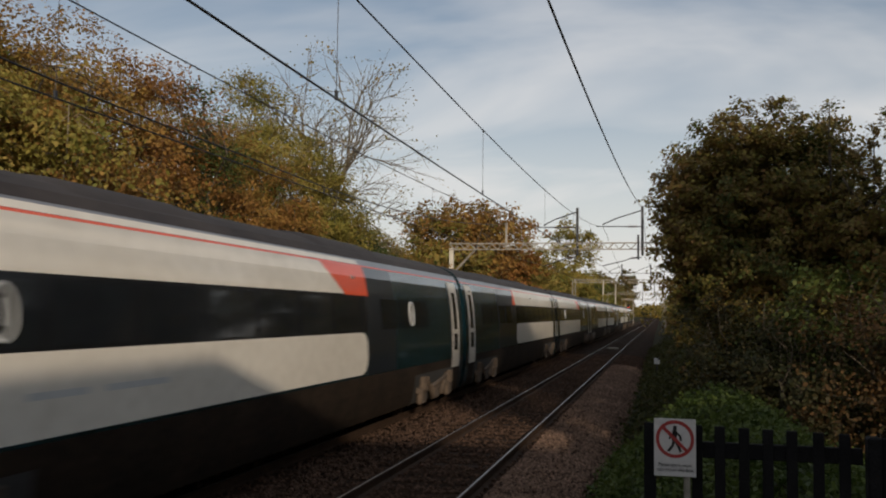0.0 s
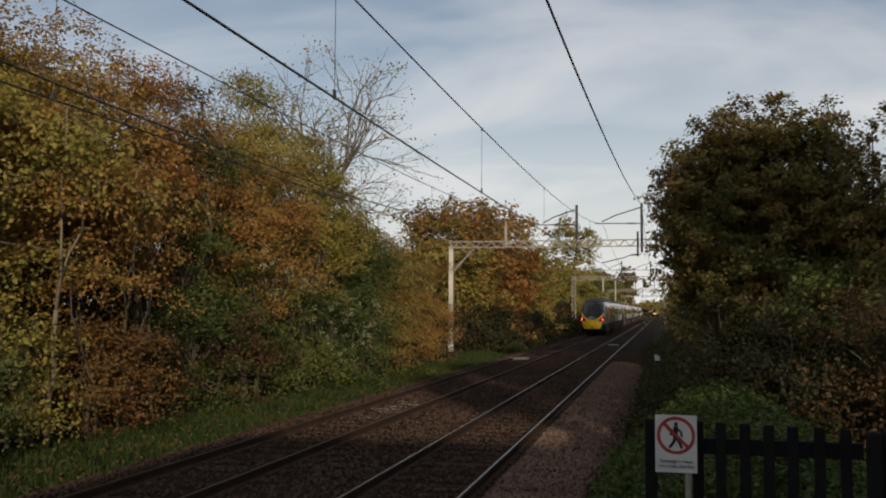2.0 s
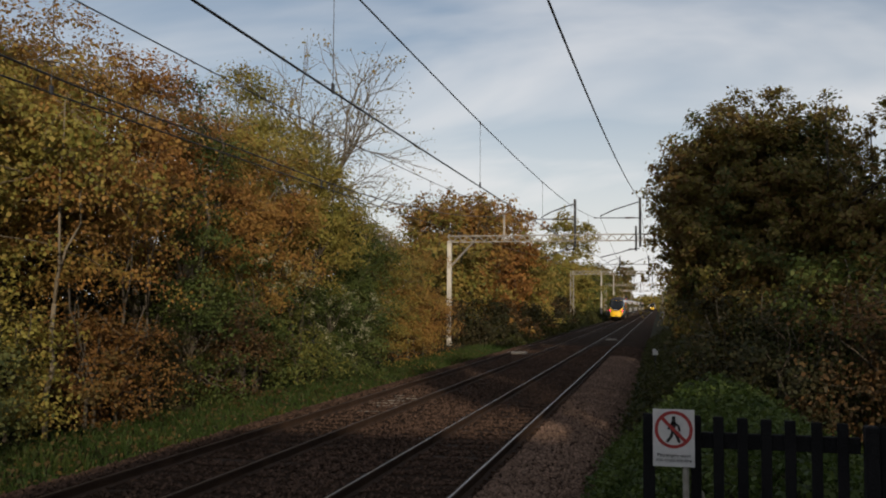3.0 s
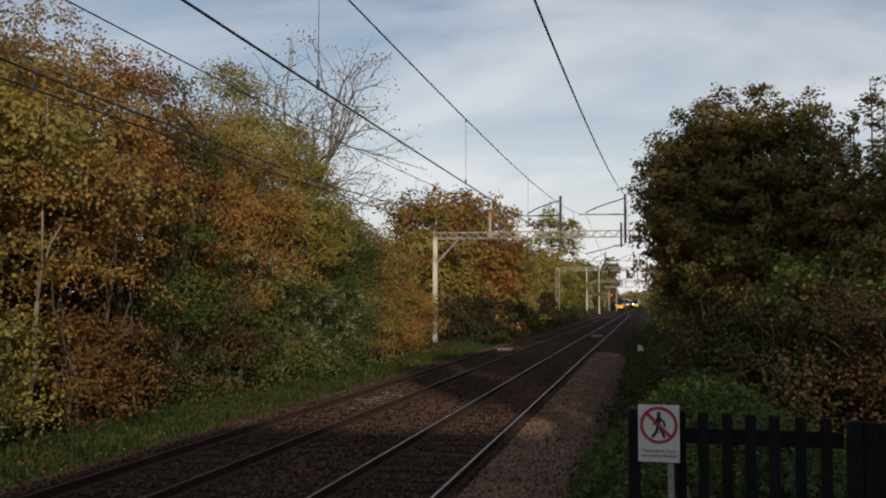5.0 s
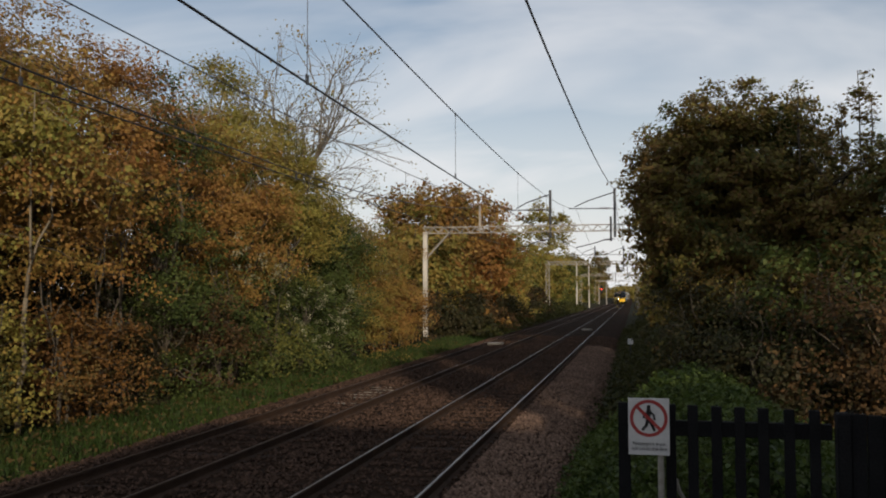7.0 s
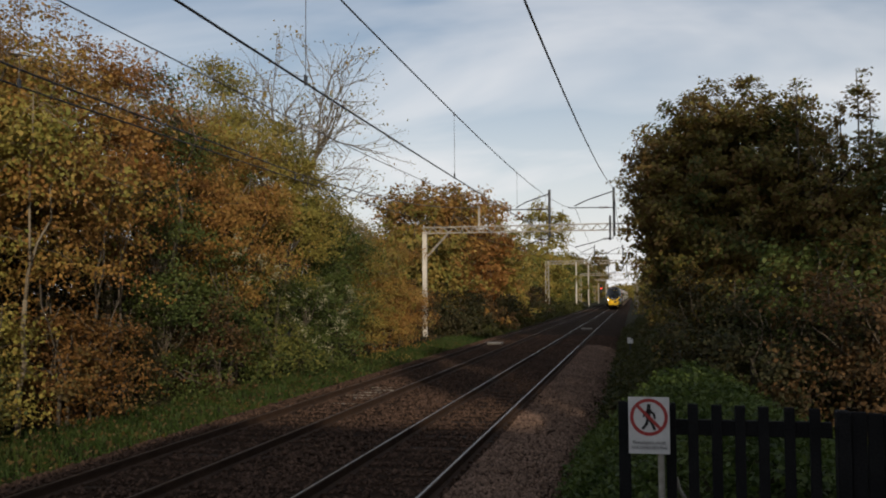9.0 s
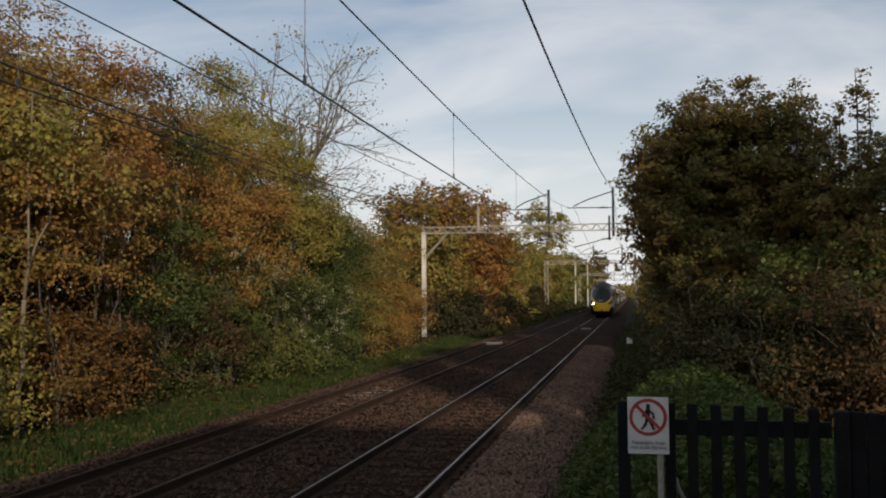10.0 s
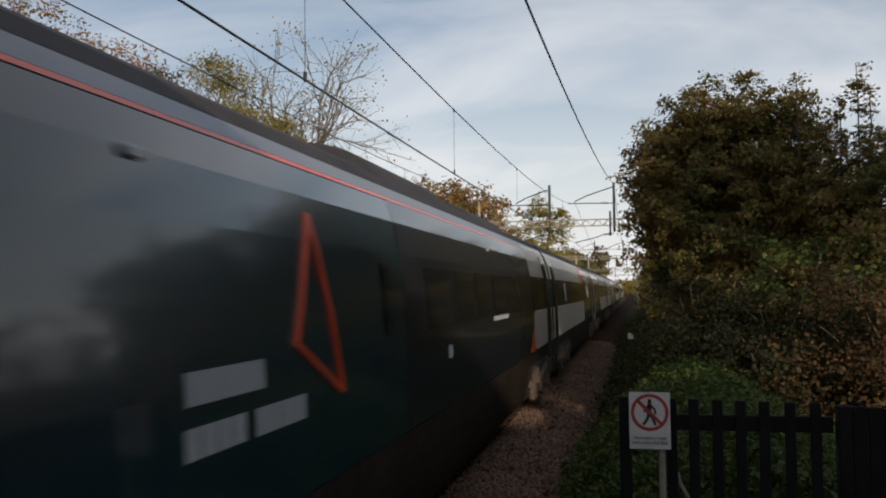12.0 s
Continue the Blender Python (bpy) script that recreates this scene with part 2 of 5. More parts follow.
SIGNAL_RED = lamp_glass("signal_red", (1.0, 0.06, 0.03), 3.0)


# ---- mesh helpers ----
def mesh_of(bm, name, mats, smooth=False):
    me = bpy.data.meshes.new(name)
    bm.to_mesh(me)
    bm.free()
    for m in mats if isinstance(mats, (list, tuple)) else [mats]:
        me.materials.append(m)
    if smooth:
        me.polygons.foreach_set("use_smooth", [True] * len(me.polygons))
    return me


def part(name, bm, mat, parent=None, label="", smooth=False, at=None):
    ob = new(name, mesh_of(bm, name, mat, smooth))
    ob.parent = parent
    if at is not None:
        ob.matrix_basis = at
    return tagged(ob, label) if label else ob


def again(name, data, parent, at):
    ob = new(name, data)
    ob.parent = parent
    ob.matrix_basis = at
    return ob


def box(bm, x0, x1, y0, y1, z0, z1, bevel=0.0):
    vs = [bm.verts.new(p) for p in ((x0, y0, z0), (x1, y0, z0), (x1, y1, z0), (x0, y1, z0), (x0, y0, z1), (x1, y0, z1), (x1, y1, z1), (x0, y1, z1))]
    fs = [bm.faces.new([vs[i] for i in f]) for f in ((3, 2, 1, 0), (4, 5, 6, 7), (0, 1, 5, 4), (1, 2, 6, 5), (2, 3, 7, 6), (3, 0, 4, 7))]
    if bevel:
        bmesh.ops.bevel(bm, geom=list({e for f in fs for e in f.edges}), offset=bevel, segments=1, affect="EDGES")
    return bm


def boxed(*a, **k):
    return box(bmesh.new(), *a, **k)


def tube(bm, points, radii, sides=6, cap=True):
    """A tapered tube along points."""
    pts = [Vector(p) for p in points]
    if not isinstance(radii, (list, tuple)):
        radii = [radii] * len(pts)
    rings = []
    side = None
    for i, p in enumerate(pts):
        d = (pts[min(i + 1, len(pts) - 1)] - pts[max(i - 1, 0)]).normalized()
        if side is None:
            side = d.orthogonal().normalized()
        side = (side - d * side.dot(d)).normalized()
        other = d.cross(side)
        rings.append([bm.verts.new(p + (side * math.cos(2 * math.pi * k / sides) + other * math.sin(2 * math.pi * k / sides)) * radii[i]) for k in range(sides)])
    for a, b in zip(rings, rings[1:]):
        for k in range(sides):
            bm.faces.new((a[k], a[(k + 1) % sides], b[(k + 1) % sides], b[k]))
    if cap:
        bm.faces.new(rings[0][::-1]); bm.faces.new(rings[-1])
    return bm


def tubed(points, radii, sides=6):
    return tube(bmesh.new(), points, radii, sides)


def thing(name, label, category, group="", at=None):
    ob = new(name)
    ob.empty_display_size = 0.2
    if at is not None:
        ob.matrix_basis = at
    return tagged(ob, label, category, group)


def raw_mesh(name, verts, faces, mat):
    """A mesh from arrays: verts n x 3, faces m x k of one size."""
    me = bpy.data.meshes.new(name)
    n, k = faces.shape
    me.vertices.add(len(verts)); me.vertices.foreach_set("co", np.asarray(verts, np.float32).ravel())
    me.loops.add(n * k); me.loops.foreach_set("vertex_index", faces.astype(np.int32).ravel())
    me.polygons.add(n)
    me.polygons.foreach_set("loop_start", np.arange(0, n * k, k, dtype=np.int32))
    me.polygons.foreach_set("loop_total", np.full(n, k, np.int32))
    me.materials.append(mat)
    me.update(calc_edges=True)
    return me


# ---- the ground ----
def ground_height(x, y):
    z = -0.55
    if x < -9.2:      # a low verge, then a bank under the trees
        z = -0.45 + 0.22 * min(1, (-9.2 - x) / 1.5) + 0.5 * min(1, max(0, (-11.5 - x) / 6))
        z += 0.9 * min(1, max(0, (y - 85) / 25)) * min(1, (-9.2 - x) / 2.5)
    if x > -0.9:      # the slope up to the platform end
        z = -0.46 + 0.65 * min(1, (x + 0.9) / 2.2)
    return z + 0.04 * noise.noise(Vector((x * 0.6, y * 0.6, 0)))


def build_ground():
    xs = [-1500, -600, -250, -100, -50, -30, -22] + [-18 + 0.75 * i for i in range(12)] + [-9.2, -8.9, -5, -2, -1.0] + [-0.9 + 0.6 * i for i in range(16)] + [10, 14, 20, 40, 100, 300, 1500]
    ys = [-1500, -300, -80, -30, -10] + [-4 + 1.5 * i for i in range(84)] + [130, 140, 160, 200, 260, 340, 450, 600, 900, 1500, 2500]
    bm = bmesh.new()
    grid = [[bm.verts.new((x, y, ground_height(x, y))) for x in xs] for y in ys]
    for a, b in zip(grid, grid[1:]):
        for i in range(len(xs) - 1):
            bm.faces.new((a[i], a[i + 1], b[i + 1], b[i]))
    tagged(part("ground", bm, SOIL, smooth=True), "dark turf and soil beside the railway", "ground", kind="structure")


build_ground()
NEAR, FAR = -3.37, -6.86     # centre lines of the two tracks
LINE_END = 1400.0


def build_bed():
    """Ballast in trapezoid section with a hump under each track."""
    prof = [(-9.3, -0.52), (-8.75, -0.20), (-8.3, -0.155), (-5.4, -0.16), (-5.1, -0.19), (-4.8, -0.16), (-2.0, -0.155), (-1.65, -0.18), (-1.2, -0.26), (-0.8, -0.52)]
    ys = [-60, -20] + [-4 + 0.8 * i for i in range(110)] + [90, 110, 140, 200, 300, 500, 900, LINE_END]
    bm = bmesh.new()
    rows = []
    for y in ys:
        rows.append([bm.verts.new((x + 0.12 * noise.noise(Vector((x, y * 0.5, 3))), y, z + 0.03 * noise.noise(Vector((x * 2, y * 1.1, 0))))) for x, z in prof])
    for a, b in zip(rows, rows[1:]):
        for i in range(len(prof) - 1):
            bm.faces.new((a[i], a[i + 1], b[i + 1], b[i]))
    return tagged(part("track_bed", bm, BALLAST, smooth=True), "brown crushed stone ballast under both tracks", "track bed", kind="structure")


bed = build_bed()


def build_rails():
    prof = [(-0.075, -0.158), (0.075, -0.158), (0.075, -0.146), (0.012, -0.125), (0.012, -0.045), (0.036, -0.035), (0.036, -0.004), (-0.036, -0.004), (-0.036, -0.035), (-0.012, -0.045), (-0.012, -0.125), (-0.075, -0.146)]
    for centre, name in ((NEAR, "track_near"), (FAR, "track_far")):
        tr = tagged(thing(name, "", ""), "steel rails with rusty sides on concrete sleepers", "track", kind="structure")
        for s in (-0.7525, 0.7525):
            bm = bmesh.new()
            a = [bm.verts.new((centre + s + x, -60, z)) for x, z in prof]
            b = [bm.verts.new((centre + s + x, LINE_END, z)) for x, z in prof]
            for i in range(len(prof)):
                j = (i + 1) % len(prof)
                bm.faces.new((a[i], a[j], b[j], b[i]))
            rail = part("rail", bm, RAIL_STEEL, tr)
            part("rail_head", boxed(centre + s - 0.010, centre + s + 0.014, -60, LINE_END, -0.0035, 0.0), RAIL_HEAD if centre == NEAR else DULL_HEAD, rail, "polished running surface" if centre == NEAR else "dull brown running surface")
        bm = boxed(-1.26, 1.26, -0.13, 0.13, -0.30, -0.162, bevel=0.02)
        me = mesh_of(bm, "sleeper", SLEEPER)
        clip = bmesh.new()
        for s in (-0.7525, 0.7525):
            for k in (-1, 1):
                box(clip, s + k * 0.11 - 0.035, s + k * 0.11 + 0.035, -0.06, 0.06, -0.163, -0.12, 0.008)
        clip_me = mesh_of(clip, "rail_clips", RAIL_STEEL)
        for i in range(180):
            y = 5.0 + 0.65 * i
            sl = again("sleeper", me, tr, pose(centre + 0.01 * math.sin(i * 7.1), y, 0.004 * math.sin(i * 3.3)))
            if i < 60:
                again("rail_clips", clip_me, sl, pose(0, 0, 0))


build_rails()


def stones(name, count, spots, size, mat, label):
    """Crushed stones scattered over a stretch: six-cornered lumps."""
    rng = np.random.default_rng(5)
    base = np.array([(1, 0, 0), (0, 1, 0), (-1, 0, 0), (0, -1, 0), (0, 0, 1), (0, 0, -1)], float)
    tri = np.array([(0, 1, 4), (1, 2, 4), (2, 3, 4), (3, 0, 4), (1, 0, 5), (2, 1, 5), (3, 2, 5), (0, 3, 5)])
    p = spots(rng, count)
    n = len(p)
    s = size * rng.uniform(0.6, 1.5, (n, 1, 1)) * rng.uniform(0.6, 1.3, (n, 6, 3))
    a = rng.uniform(0, 2 * np.pi, n)
    rot = np.zeros((n, 3, 3)); rot[:, 0, 0] = rot[:, 1, 1] = np.cos(a); rot[:, 0, 1] = -np.sin(a); rot[:, 1, 0] = np.sin(a); rot[:, 2, 2] = 0.8
    v = np.einsum("nij,nkj->nki", rot, base[None] * s) + p[:, None]
    f = tri[None] + 6 * np.arange(n)[:, None, None]
    return tagged(new(name, raw_mesh(name, v.reshape(-1, 3), f.reshape(-1, 3), mat)), label, "ballast", kind="stuff")


def bed_spots(rng, n):
    y = 7.5 + 52 * rng.random(n) ** 1.7
    x = rng.uniform(-9.1, -0.85, n)
    keep = np.ones(n, bool)
    for c in (NEAR, FAR):
        for s in (-0.7525, 0.7525):
            keep &= np.abs(x - c - s) > 0.10
        on_sleeper = (np.abs(x - c) < 1.28) & (np.abs((y - 5.0 + 0.325) % 0.65 - 0.325) < 0.12)
        keep &= ~on_sleeper | (rng.random(n) < 0.12)
    z = np.interp(x, [-9.3, -8.75, -8.3, -2.0, -1.65, -1.2, -0.8], [-0.52, -0.20, -0.155, -0.155, -0.18, -0.26, -0.52])
    return np.stack([x, y, z + 0.012], 1)[keep]


def shoulder_spots(rng, n):
    y = 7.5 + 40 * rng.random(n) ** 1.6
    x = rng.uniform(-2.42, -0.85, n)
    z = np.interp(x, [-2.4, -2.0, -1.65, -1.2, -0.8], [-0.16, -0.155, -0.18, -0.26, -0.52])
    return np.stack([x, y, z + 0.022], 1)


stones("ballast_stones", 60000, bed_spots, 0.034, STONE, "loose dark brown crushed ballast stones")
stones("shoulder_stones", 22000, shoulder_spots, 0.034, CLEAN_SUNLIT_STONE, "pinkish-grey crushed shoulder stones, cleaner and coloured paler for sunlight")


def build_platform():
    pf = tagged(thing("platform", "", ""), "grey paved railway platform end with a pale coping edge", "platform", kind="structure")
    part("paving", boxed(-1.45, 9.0, -70, 6.2, -0.5, 0.92), PAVING, pf)
    me = mesh_of(boxed(0, 0.45, 0, 0.74, 0, 0.06, bevel=0.01), "coping_slab", CONCRETE)
    for i in range(60):
        again("coping_slab", me, pf, pose(-1.75, 5.46 - 0.75 * i, 0.89))
    part("platform_wall", boxed(-1.62, -1.46, -70, 6.2, -0.5, 0.888), CONCRETE, pf)


build_platform()


def build_shade_building():
    """An unseen building and canopy, added behind the eye to block sky and sun."""
    st = tagged(thing("shade_building", "", ""), "unseen plain building and canopy added to shade the platform end", "building", kind="structure")
    part("shade_wall", boxed(3.6, 9.5, -46, -2.5, 0.92, 5.6), PAVING, st)
    part("end_wall", boxed(-1.2, 3.6, -46.0, -45.6, 0.92, 4.5), PAVING, st)
    part("canopy", boxed(-1.3, 3.6, -45.6, 1.2, 4.2, 4.5), PAVING, st)
    for i in range(5):
        part("column", boxed(1.9, 2.1, -3.0 - 9 * i, -2.8 - 9 * i, 0.92, 4.2), DARK_STEEL, st)


build_shade_building()


# ---- trees ----
def leaf_cloud(rng, centres, per, spread, leaf, flat=0.8, heart=None):
    """Leaves round clump centres: folded diamonds that mostly face up and outwards from the heart of the crown."""
    n = len(centres) * per
    c = np.repeat(centres, per, 0) + rng.normal(0, 1, (n, 3)) * np.array([spread, spread, spread * flat])
    nrm = rng.normal(0, 0.75, (n, 3)); nrm[:, 2] += 0.75
    if heart is not None:
        o = c - heart; nrm += 0.9 * o / (np.linalg.norm(o, axis=1, keepdims=True) + 1e-6)
    nrm /= np.linalg.norm(nrm, axis=1, keepdims=True)
    a = np.cross(nrm, rng.normal(0, 1, (n, 3))); a /= np.linalg.norm(a, axis=1, keepdims=True)
    b = np.cross(nrm, a)
    s = leaf * rng.uniform(0.6, 1.35, (n, 1))
    v = np.stack([c - a * s * 0.5, c + b * s * 0.38 + nrm * s * 0.12, c + a * s * 0.55, c - b * s * 0.38 + nrm * s * 0.12], 1)
    f = np.arange(4 * n).reshape(n, 4)
    return v.reshape(-1, 3), f


def boughs(rng, lobes, clumps, spread, each=9):
    """Clump centres gathered on flat, drooping boughs with gaps between them."""
    n = max(12, clumps // each)
    tips = lobe_points(rng, lobes, n, 0.22)
    off = rng.normal(0, 1, (n, each, 3)) * np.array([2.2, 2.2, 0.85]) * spread
    size = rng.uniform(0.6, 1.5, (n, 1, 1))
    off *= size
    off[:, :, 2] -= 0.35 * np.hypot(off[:, :, 0], off[:, :, 1])
    return (tips[:, None] + off).reshape(-1, 3)


def lobe_points(rng, lobes, n, fill=0.35):
    """Points in ellipsoids, most of them near the skin, with a ragged outline."""
    w = np.array([l[3] * l[4] + l[4] * l[5] + l[3] * l[5] for l in lobes]); w = w / w.sum()
    pick = rng.choice(len(lobes), n, p=w)
    L = np.array(lobes)[pick]
    d = rng.normal(0, 1, (n, 3)); d /= np.linalg.norm(d, axis=1, keepdims=True)
    r = rng.random((n, 1)) ** fill
    wob = 1 + 0.16 * np.sin(5 * d[:, :1] + 3 * L[:, :1]) * np.cos(6 * d[:, 2:] + L[:, 1:2]) + rng.normal(0, 0.07, (n, 1))
    return L[:, :3] + d * r * L[:, 3:] * wob


def grow(bm, rng, start, end, r0, r1, bend=0.12, steps=4, sides=5):
    a, b = np.array(start, float), np.array(end, float)
    length = np.linalg.norm(b - a)
    pts = [a + (b - a) * k / steps + (rng.normal(0, bend * length / steps, 3) if 0 < k < steps else 0) for k in range(steps + 1)]
    tube(bm, pts, [r0 + (r1 - r0) * k / steps for k in range(steps + 1)], sides)
    return pts


def tree(name, label, x, y, lobes, kind, seed, clumps=420, per=26, spread=0.30, leaf=0.15, trunk=0.14, bark=None, stems=1, category="tree", twigs=60, group="trackside trees", each=9, shoots=()):
    """lobes: crown ellipsoids relative to the foot (dx, dy, z, rx, ry, rz)."""
    rng = np.random.default_rng(seed)
    z0 = ground_height(x, y) - 0.1
    ob = thing(name, label, category, group, at=pose(x, y, z0))
    centres = boughs(rng, lobes, clumps, spread, each)
    centres[:, 2] = np.maximum(centres[:, 2], 0.12)
    for sx, sy, z0, z1, n, wide in shoots:      # upright top shoots with tufts of leaves
        tuft = np.stack([rng.normal(sx, wide, n), rng.normal(sy, wide, n), rng.uniform(z0, z1, n)], 1)
        centres = np.concatenate([centres, tuft])
    bm = bmesh.new()
    for sx, sy, z0, z1, n, wide in shoots:
        grow(bm, rng, (sx, sy, z0 - 1.2), (sx, sy, z1), 0.022, 0.008, 0.04, 5, 5)
    tops = [np.array(l[:3]) for l in lobes]
    mid = np.mean(tops, 0)
    for s in range(stems):
        foot = np.array([rng.normal(0, 0.25 if stems > 1 else 0.02), rng.normal(0, 0.25 if stems > 1 else 0.02), -0.2])
        fork = np.array([mid[0] * 0.4 + foot[0], mid[1] * 0.4 + foot[1], max(0.5, mid[2] * 0.45)])
        grow(bm, rng, foot, fork, trunk, trunk * 0.75, 0.06, 5, 7)
        for t in tops:
            grow(bm, rng, fork, t + rng.normal(0, 0.3, 3), trunk * 0.6, trunk * 0.22, 0.16, 5, 5)
    part("trunk", bm, bark or BARK, ob, smooth=True)
    bm = bmesh.new()
    for c in centres[rng.choice(len(centres), min(twigs, len(centres)), replace=False)]:
        t = tops[int(np.argmin([np.linalg.norm(c - q) for q in tops]))]
        grow(bm, rng, t + (c - t) * 0.1, c + (c - t) * 0.06, trunk * 0.16, 0.008, 0.14, 4, 3)
    tagged(part("branchwork", bm, bark or BARK, ob), kind="stuff")
    v, f = leaf_cloud(rng, centres, per, spread * 0.8, leaf, 0.7, np.mean([l[:3] for l in lobes], 0))
    crown = new("crown", raw_mesh("crown", v, f, LEAF[kind]))
    crown.parent = ob
    return ob


def bare_tree(name, label, x, y, height, seed, leaves="olive"):
    """A nearly leafless tree: a fan of forked limbs with fine twigs."""
    rng = np.random.default_rng(seed)
    ob = thing(name, label, "tree", "trackside trees", at=pose(x, y, ground_height(x, y) - 0.1))
    bm, fine, tips = bmesh.new(), bmesh.new(), []

    def fork(p, d, length, r, depth):
        q = p + d * length
        grow(bm if depth < 3 else fine, rng, p, q, r, r * 0.62, 0.07, 3, 6 if depth < 2 else 3)
        if depth >= 6:
            tips.append(q)
            return
        for k in range(2 if depth > 4 else 4 if depth < 2 else 3):
            e = d + rng.normal(0, 0.44 if depth < 2 else 0.50, 3); e[2] += 0.05
            fork(q - d * length * rng.uniform(0, 0.35), e / np.linalg.norm(e), length * rng.uniform(0.66, 0.86), max(0.011, r * 0.62), depth + 1)

    fork(np.array([0, 0, -0.2]), np.array([0.02, -0.02, 1.0]), height * 0.25, height * 0.012, 0)
    part("trunk", bm, BARK, ob, smooth=True)
    tagged(part("branchwork", fine, PALE_BARK, ob), kind="stuff")
    tips = np.array(tips)
    v, f = leaf_cloud(rng, tips[rng.random(len(tips)) < 0.7], 5, 0.20, 0.11)
    part_leaves = new("last_leaves", raw_mesh("last_leaves", v, f, LEAF[leaves])); part_leaves.parent = ob
    return ob


def round_crown(rng, height, r, low=0.9):
    """Five to seven lobes that fill a crown from low to height."""
    out = []
    for k in range(7):
        z = low + (height - low) * (0.16 + 0.72 * k / 6)
        w = r * (0.62 + 0.42 * math.sin(math.pi * min(1, 0.22 + 0.66 * k / 6)))
        a = k * 2.4 + rng.uniform(0, 1)
        out.append((0.38 * w * math.cos(a), 0.38 * w * math.sin(a), z, w * 0.72, w * 0.72, max(0.8, (height - low) * 0.17)))
    return out


def left_wood():
    rng = np.random.default_rng(11)
    spec = [  # x, y, height, radius, lowest leaves, leaves
        (-13.2, 10.4, 8.6, 1.9, 3.0, "yellow"), (-13.0, 13.6, 8.2, 1.9, 3.4, "yellow"), (-13.4, 16.4, 9.2, 2.0, 3.2, "amber"), (-13.6, 18.9, 9.6, 1.9, 3.4, "amber"),
        (-13.5, 21.6, 9.8, 1.6, 3.2, "ember"), (-13.3, 23.9, 9.5, 1.3, 3.0, "moss"), (-13.7, 25.9, 8.8, 1.6, 3.2, "amber"), (-14.2, 29.6, 11.0, 1.9, 5.6, "yellow"), (-12.7, 27.6, 7.6, 1.6, 2.8, "amber"),
        (-13.0, 32.6, 8.6, 1.9, 3.0, "yellow"), (-12.9, 36.6, 6.9, 2.0, 1.0, "moss"), (-14.4, 34.8, 9.8, 1.7, 3.6, "yellow"), (-14.2, 40.6, 6.8, 1.8, 2.0, "olive"), (-12.8, 40.6, 6.2, 1.9, 0.9, "olive"), (-12.9, 44.6, 5.6, 1.9, 0.7, "amber"), (-15.4, 50.0, 5.6, 2.0, 0.6, "rust"),
        (-17.2, 11.5, 9.8, 2.6, 2.0, "amber"), (-17.6, 16.5, 10.2, 2.6, 2.0, "rust"), (-17.4, 21.5, 9.6, 2.4, 2.0, "gold"), (-17.6, 27.0, 9.8, 2.4, 2.0, "olive"), (-17.2, 32.5, 8.2, 2.4, 1.5, "olive"),
        (-17.4, 39.0, 6.6, 2.4, 1.0, "rust")]
    names = {"gold": "tall maple with orange and gold autumn leaves", "rust": "trackside tree with rusty brown autumn leaves", "amber": "tall sycamore with amber and orange autumn leaves",
             "ember": "maple with deep rust-orange autumn leaves", "yellow": "ash tree with thinning yellow-green leaves", "moss": "dense dark green trackside tree",
             "olive": "hawthorn with olive green and yellow leaves"}
    for i, (x, y, h, r, low, k) in enumerate(spec):
        tree("tree", names[k], x, y, round_crown(rng, h, r, low), k, 100 + i, each=13, clumps=int((190 if x > -15 else 130) * r * r), per=38, spread=0.22, leaf=0.085, trunk=0.12, bark=PALE_BARK if i % 3 == 1 else BARK, twigs=90)
    bare_tree("bare_tree", "tall nearly leafless tree with fine branching twigs", -15.0, 36.8, 17.6, 9)
    for i, (x, y, lean, h) in enumerate(((-11.5, 15.4, 0.25, 5.6), (-11.9, 12.7, -0.4, 4.8), (-12.1, 18.6, 0.3, 5.2), (-12.2, 20.2, -0.2, 5.0))):      # slim pale stems before the wood
        tree("sapling", "slim sapling with a bare pale stem and sparse yellow leaves" if i < 1 else "slim dark-stemmed sapling with sparse autumn leaves", x, y, [(lean, 0.2, h, 0.9, 0.9, 0.9), (lean * 1.3, 0.0, h + 1.0, 0.7, 0.7, 0.8)], ("yellow", "yellow", "amber", "olive")[i], 350 + i,
             clumps=90, per=16, spread=0.2, leaf=0.10, trunk=0.06 if i < 1 else 0.045, bark=PALE_BARK if i < 1 else BARK, twigs=24)
    shrub_names = {"umber": "shrub with rust-orange leaves dimmed in colour as if shaded", "moss": "dark green shrub at the edge of the wood", "copper": "brown shrub at the edge of the wood",
                   "willow": "grey-green willow scrub at the edge of the wood", "yellow": "yellow-green shrub at the edge of the wood", "green": "green bramble thicket at the edge of the wood", "shade": "bush coloured near-black for the shade of the wood", "olive": "olive green shrub at the edge of the wood", "amber": "golden orange shrub at the edge of the wood"}
